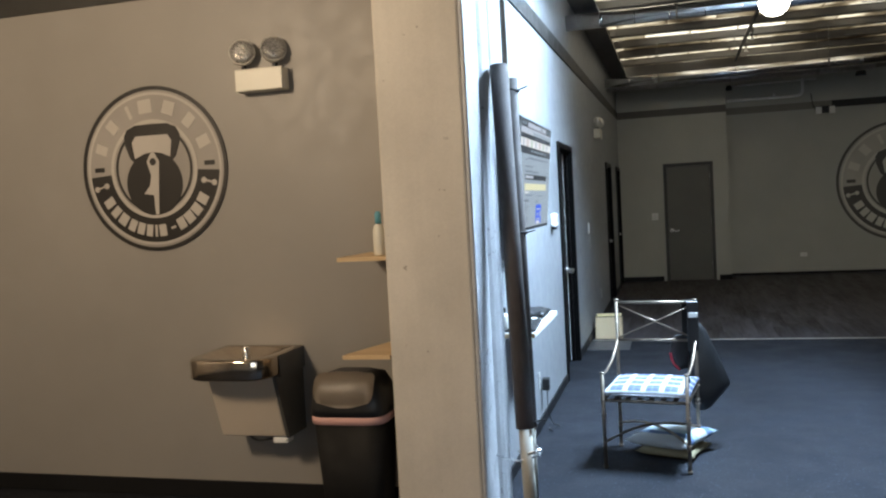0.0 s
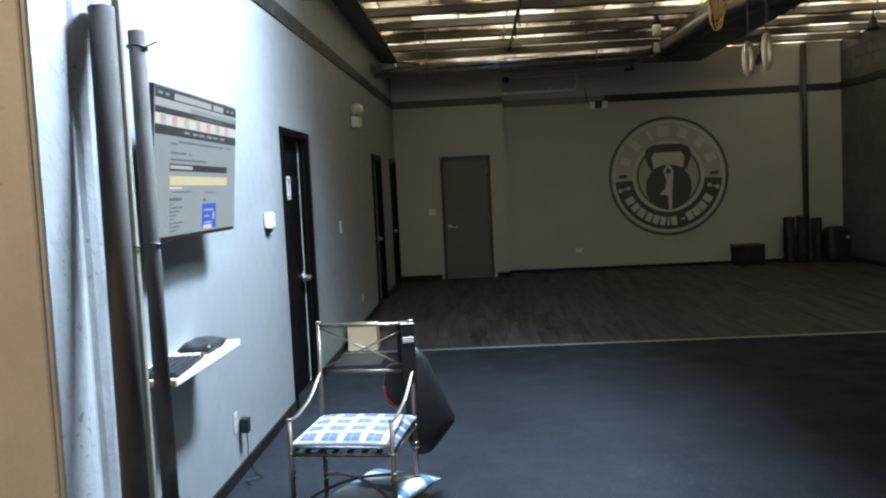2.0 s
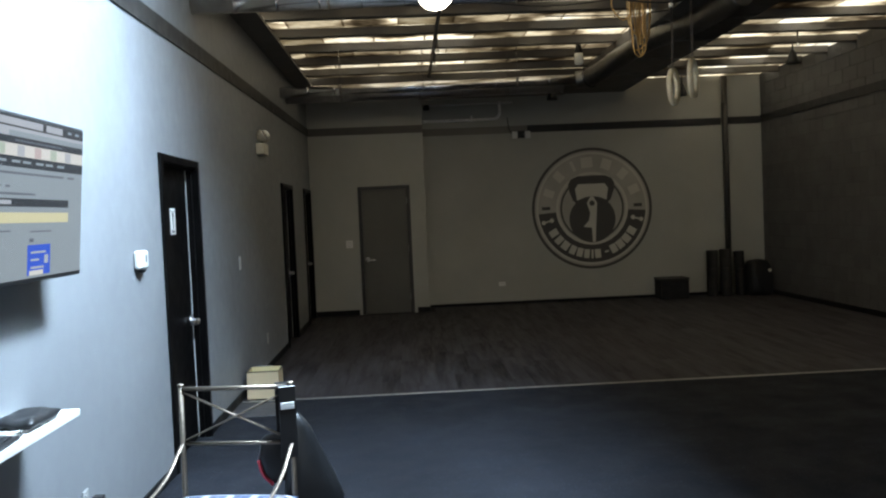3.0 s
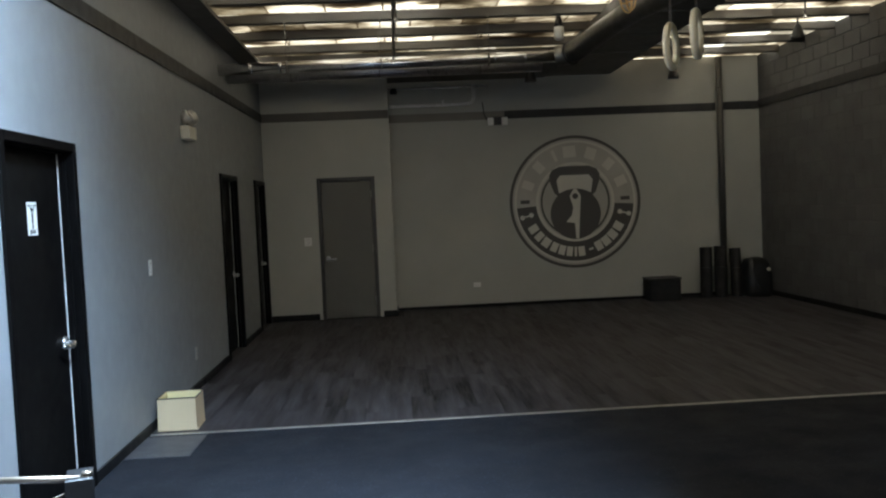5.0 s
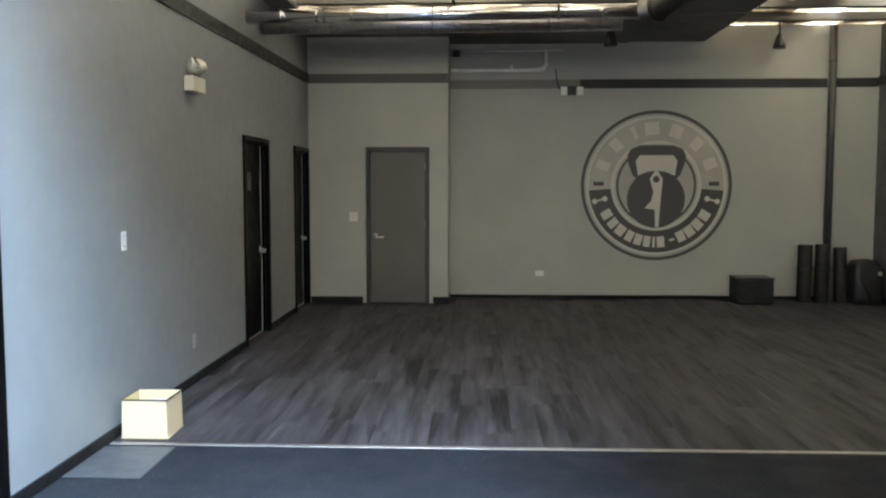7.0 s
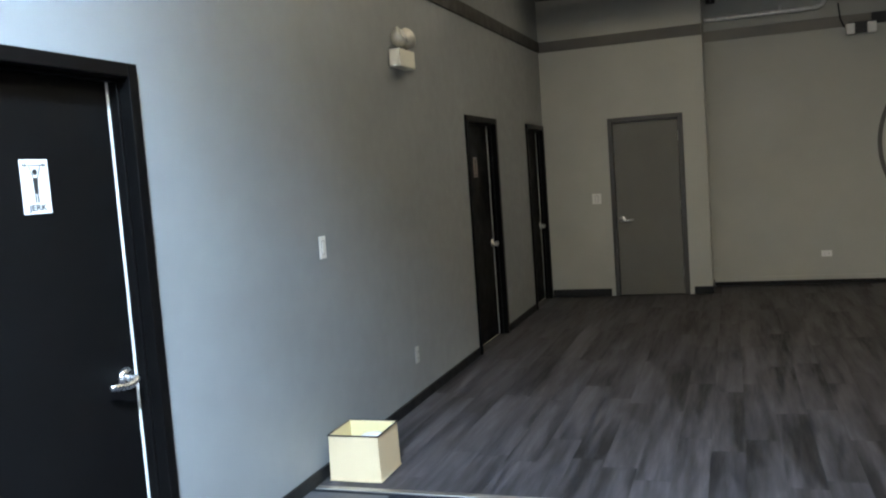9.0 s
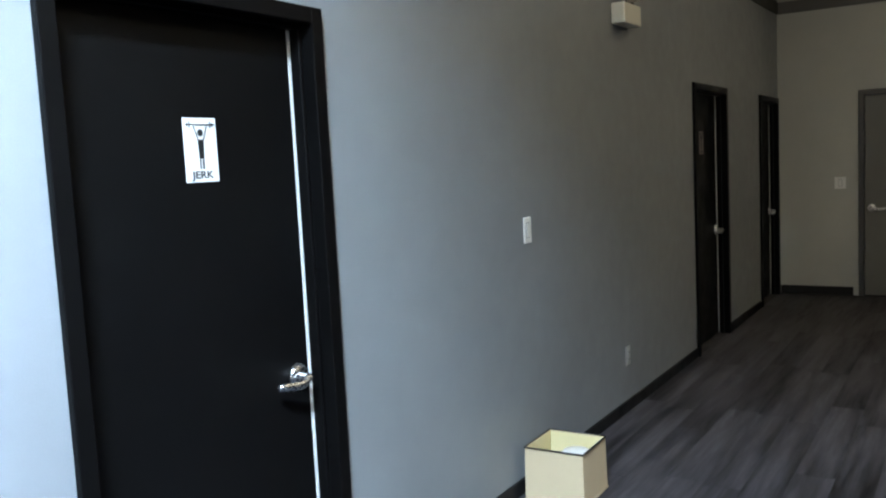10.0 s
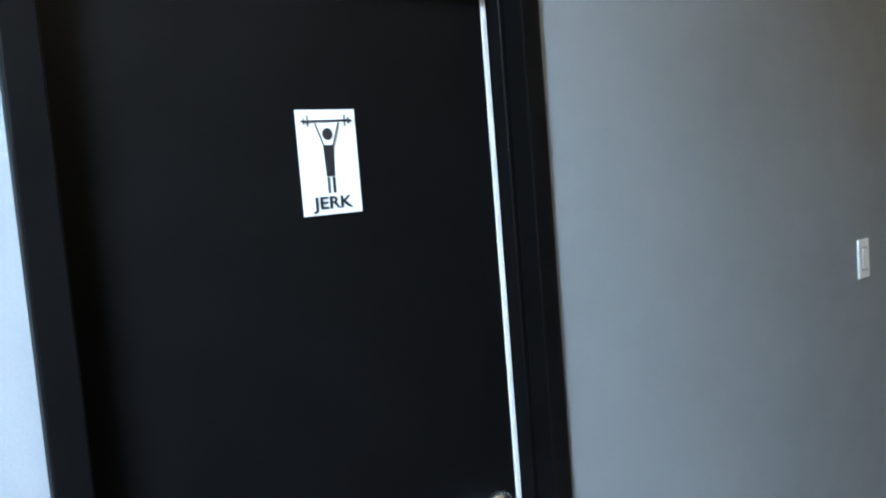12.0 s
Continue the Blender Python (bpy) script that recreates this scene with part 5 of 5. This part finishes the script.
# ---- ducts, pipes and hanging gear under the roof ----
def spiral_duct(points, r, label, step=0.32, skin=M_DUCT):
    d = thing("air_duct", label, "duct", (0, 0, 0), group="air ducts")
    bm = tube(points, r, 28)
    part("pipe", bm, skin, d)
    a, b = Vector(points[0]), Vector(points[-1])
    ln = (b - a).length
    n = int(ln / step)
    ring = mesh_of("joint_ring", add_torus(bmesh.new(), (0, 0, 0), (b - a), r + 0.001, 0.0035, 28, 5), skin)
    for i in range(1, n):
        o = new("joint_ring", ring)
        o.parent = d
        o.location = a.lerp(b, i / n)
    for f in (0.2, 0.48, 0.8):
        p = a.lerp(b, f)
        hang = tube([p + Vector((0, 0, r)), (p.x, p.y, H_ROOF - 0.06)], 0.006, 6)
        add_torus(hang, p, (b - a), r + 0.006, 0.005, 28, 6)
        part("hanger", hang, M_DARK_STEEL, d, "dark hanger rod")
    return d


spiral_duct([(0.05, 12.62, 3.225), (3.80, 12.56, 3.24)], 0.066, "long shiny galvanised round duct under the roof")
spiral_duct([(0.02, 13.30, 3.262), (3.76, 13.28, 3.275)], 0.090, "dull galvanised round duct behind the first one", 0.9, M_DULL_DUCT)
spiral_duct([(0.004, 8.42, 3.30), (5.2, 8.40, 3.32)], 0.075, "galvanised round duct crossing under the roof")

fx = thing("flexible_duct", "ribbed flexible silver duct bending towards the roof", "duct", (0, 0, 0))
pts = curve_points([(3.802, 12.56, 3.24), (3.94, 12.50, 3.25), (4.06, 12.25, 3.30), (4.20, 11.8, 3.38), (4.36, 11.2, 3.44), (4.6, 10.4, 3.46), (4.7, 9.4, 3.48)], 16)
rad = [0.105 + (0.012 if i % 2 else 0.0) for i in range(len(pts))]
part("ribbed_hose", tube(pts, rad, 22), M_FLEX, fx)
part("wire_band", add_torus(bmesh.new(), pts[18], pts[19] - pts[17], 0.125, 0.007, 26, 6), M_BLACK_PLASTIC, fx)

rd = thing("rectangular_duct", "large dark boxed duct running beneath the roof", "duct", (0, 0, 0))
part("trunk", one_box(4.35, 5.40, 9.6, BACK - 0.004, 3.58, H_ROOF - 0.052, bevel=0.008), M_DARK_STEEL, rd)
for y in (10.8, 12.0, 13.2, 14.4):
    part("joint_flange", one_box(4.348, 5.415, y - 0.015, y + 0.015, 3.565, H_ROOF - 0.0525), M_DARK_STEEL, rd)

pp = thing("heating_pipes", "bright chrome pipe loop high on back wall", "pipes", (0, 0, 0))
yp = BACK - 0.07
part("lower_pipe", tube(curve_points([(1.90, yp, 3.19), (2.4, yp, 3.19), (3.0, yp, 3.19), (3.15, yp, 3.20), (3.215, yp, 3.255), (3.22, yp, 3.36), (3.22, yp, 3.49)], 8), 0.028, 14), M_PIPE, pp)
part("upper_pipe", tube([(1.90, yp, 3.45), (3.45, yp - 0.02, 3.46)], 0.016, 12), M_PIPE, pp)
part("tee", tube([(2.74, yp, 3.16), (2.74, yp, 3.26)], 0.020, 12), M_PIPE, pp)
part("valve", lathe([(0.05, 0), (0.055, 0.02), (0.05, 0.08), (0.02, 0.09)], 16), M_BLACK_PLASTIC, pp).location = (1.98, yp, 3.38)
for x in (2.15, 2.95):
    part("clip", one_box(x - 0.015, x + 0.015, yp, BACK - 0.001, 3.17, 3.21), M_DARK_STEEL, pp)

dp = thing("drain_pipe", "dark painted vertical pipe on the back wall", "pipe", (0, 0, 0))
part("pipe", tube([(7.133, BACK - 0.055, 0), (7.133, BACK - 0.055, H_ROOF - 0.03)], 0.05, 18), M_GREY_FRAME, dp)
for z in (0.9, 2.3, 3.3):
    part("collar", add_torus(bmesh.new(), (7.133, BACK - 0.055, z), (0, 0, 1), 0.05, 0.009, 20, 6), M_GREY_FRAME, dp)


def spot(x, y, z, top, label):
    s = thing("spotlight", label, "light", (x, y, z), group="dark spotlights")
    part("shade", lathe([(0.085, -0.12), (0.08, -0.08), (0.05, 0.02), (0.03, 0.06), (0.02, 0.075)], 20), M_BLACK_PLASTIC, s)
    part("stem", tube([(0, 0, 0.075), (0, 0, top - z)], 0.012, 8), M_BLACK_PLASTIC, s)


spot(3.90, 14.95, 3.42, 3.564, "unlit dark cone spotlight under the soffit")
spot(6.34, 16.15, 3.56, H_ROOF + 0.019, "unlit dark cone spotlight near back wall")
spot(6.95, 13.3, 3.58, H_ROOF + 0.019, "unlit dark cone spotlight under purlins")


def dome_lamp(where, label, k=1.0):
    d = thing("ceiling_lamp", label, "light", where, group="dome lamps")
    part("glass", lathe([(0.02 * k, -0.155), (0.08 * k, -0.14), (0.13 * k, -0.10), (0.15 * k, -0.05), (0.15 * k, -0.03)], 24), M_LAMP, d, "lit frosted glass dome").visible_shadow = False
    part("rim", lathe([(0.16 * k, -0.03), (0.165 * k, -0.015), (0.16 * k, 0.0), (0.05 * k, 0.005)], 24), M_WHITE, d)
    part("rod", tube([(0, 0, 0.0), (0, 0, H_ROOF - where[2] - 0.001)], 0.012, 8), M_DARK_STEEL, d)


dome_lamp(LOBBY_LAMP, "unseen dome lamp standing in for warm lobby lights")
dome_lamp(HALL_LAMP, "lit frosted dome lamp on a long rod", 0.85)
jar = thing("jar_lamp", "unlit white glass jar lamp under the roof", "light", (3.944, 13.05, 3.51))
part("glass", lathe([(0.04, 0), (0.058, 0.02), (0.06, 0.1), (0.055, 0.15)], 20), M_WHITE, jar)
part("socket", lathe([(0.05, 0.15), (0.05, 0.2), (0.02, 0.309)], 16), M_BLACK_PLASTIC, jar)


def gym_ring(x, y, zc, yaw, label):
    g = thing("gym_ring", label, "gym ring", (x, y, zc), yaw, group="gym rings")
    part("ring", add_torus(bmesh.new(), (0, 0, 0), (0, 1, 0), 0.113, 0.0205, 40, 12), M_RING, g)
    st = bmesh.new()
    for dy in (-0.004, 0.004):
        add_box(st, -0.006, 0.006, dy - 0.0015, dy + 0.0015, 0.09, H_ROOF - zc - 0.001)
    part("strap", st, M_BLACK_PLASTIC, g, "thin dark strap")
    part("buckle", one_box(-0.02, 0.02, -0.014, 0.014, 0.55, 0.58, bevel=0.003), M_CHROME, g)


gym_ring(3.485, 7.69, 2.437, 58, "pale wooden gym ring hanging on dark strap")
gym_ring(3.535, 7.43, 2.452, 62, "pale wooden gym ring hanging beside its twin")

rp = thing("strap_bundle", "bundle of tan straps looped over a beam", "straps", (3.39, 8.18, 0))
random.seed(5)
for i in range(7):
    a = random.uniform(-0.085, 0.085)
    b = random.uniform(-0.05, 0.05)
    low = 2.74 + random.uniform(0.0, 0.16)
    c = curve_points([(a * 0.6, b, H_ROOF - 0.052), (a, b, 3.3), (a + random.uniform(-0.03, 0.03), b, low + 0.12), (a * 0.5, b, low), (-a * 0.8, b + 0.02, low + 0.1), (-a, b, 3.3), (-a * 0.5, b, H_ROOF - 0.07)], 6)
    part("strap", tube(c, 0.012, 8, True, 0.4), M_ROPE, rp)
part("loop", tube(curve_points([(-0.05, 0, 3.5), (-0.17, 0.02, 3.28), (-0.20, 0, 3.12), (-0.12, 0, 3.02), (-0.04, 0.02, 3.08)], 8), 0.010, 8, True, 0.5), M_ROPE, rp)
cab = thing("hanging_cables", "thin dark cables strung beneath the roof", "cables", (0, 0, 0))
for c in (((2.9, 8.4, 3.3), (3.6, 8.0, 3.1), (4.4, 8.4, 3.42)), ((1.2, 9.4, 3.745), (3.0, 9.9, 3.55), (4.9, 9.6, 3.745)), ((3.2, 11.2, 3.745), (4.0, 10.6, 3.60), (4.6, 10.4, 3.62))):
    part("cable", tube(curve_points(c, 10), 0.007, 6), M_BLACK_PLASTIC, cab)
for x, y in ((2.02, 11.9), (2.02, 12.9), (6.6, 12.4)):
    s = thing("sprinkler", "small dark sprinkler drop under the roof", "sprinkler", (x, y, 3.56), group="sprinklers")
    part("drop", tube([(0, 0, 0.0), (0, 0, H_ROOF - 3.56 + 0.019)], 0.012, 8), M_DARK_STEEL, s)
    part("deflector", lathe([(0.03, -0.02), (0.032, -0.015), (0.012, 0.0), (0.012, 0.02)], 14), M_CHROME, s)
sp = thing("sprinkler_pipe", "dark sprinkler pipe running beneath the purlins", "pipe", (0, 0, 0))
part("pipe", tube([(2.0, 8.6, 3.70), (2.0, 14.74, 3.70)], 0.022, 12), M_DARK_STEEL, sp)

# ---- planks and wall blocks ----
PW, PL = 0.18, 1.22
plank_mesh = {}


def plank(x0, x1, y0, y1):
    key = (round(x1 - x0, 3), round(y1 - y0, 3))
    if key not in plank_mesh:
        plank_mesh[key] = mesh_of("plank", one_box(-key[0] / 2, key[0] / 2, -key[1] / 2, key[1] / 2, -0.011, 0.0, bevel=0.0005), M_PLANK)
    o = new("plank", plank_mesh[key])
    o.parent = floor_wood
    o.location = ((x0 + x1) / 2, (y0 + y1) / 2, 0.0)


rng = random.Random(11)
n = int(RIGHT / PW) + 1
for i in range(n):
    x0, x1 = i * PW + 0.0002, min((i + 1) * PW, RIGHT) - 0.0002
    ys = LINE0 + (LINE1 - LINE0) * (x0 + x1) / 2 / RIGHT + 0.014
    y = ys - round(rng.uniform(0.1, 0.9) * PL, 2)
    end = BUMP_Y if x0 < BUMP_X else BACK
    while y < end:
        a, b = max(y, ys), min(y + PL, end) - 0.0004
        if b - a > 0.02 and x1 - x0 > 0.02:
            plank(x0, x1, a, b)
        y += PL

BH, BL, J = 0.2, 0.4, 0.008
blocks = {}
for c in range(19):
    z0, z1 = c * BH + J, min((c + 1) * BH, H_ROOF - 0.003)
    y = BACK - (BL / 2 if c % 2 else 0.0)
    edges = ([(y + J, BACK)] if c % 2 else [])
    while y > 11.0:
        edges.append((y - BL + J, y))
        y -= BL
    for a, b in edges:
        key = (round(b - a, 3), round(z1 - z0, 3))
        if key not in blocks:
            blocks[key] = mesh_of("block", one_box(-0.013, 0.0, -key[0] / 2, key[0] / 2, -key[1] / 2, key[1] / 2, bevel=0.004), M_BLOCK)
        o = new("block", blocks[key])
        o.parent = wall_right
        o.location = (RIGHT, (a + b) / 2, (z0 + z1) / 2)
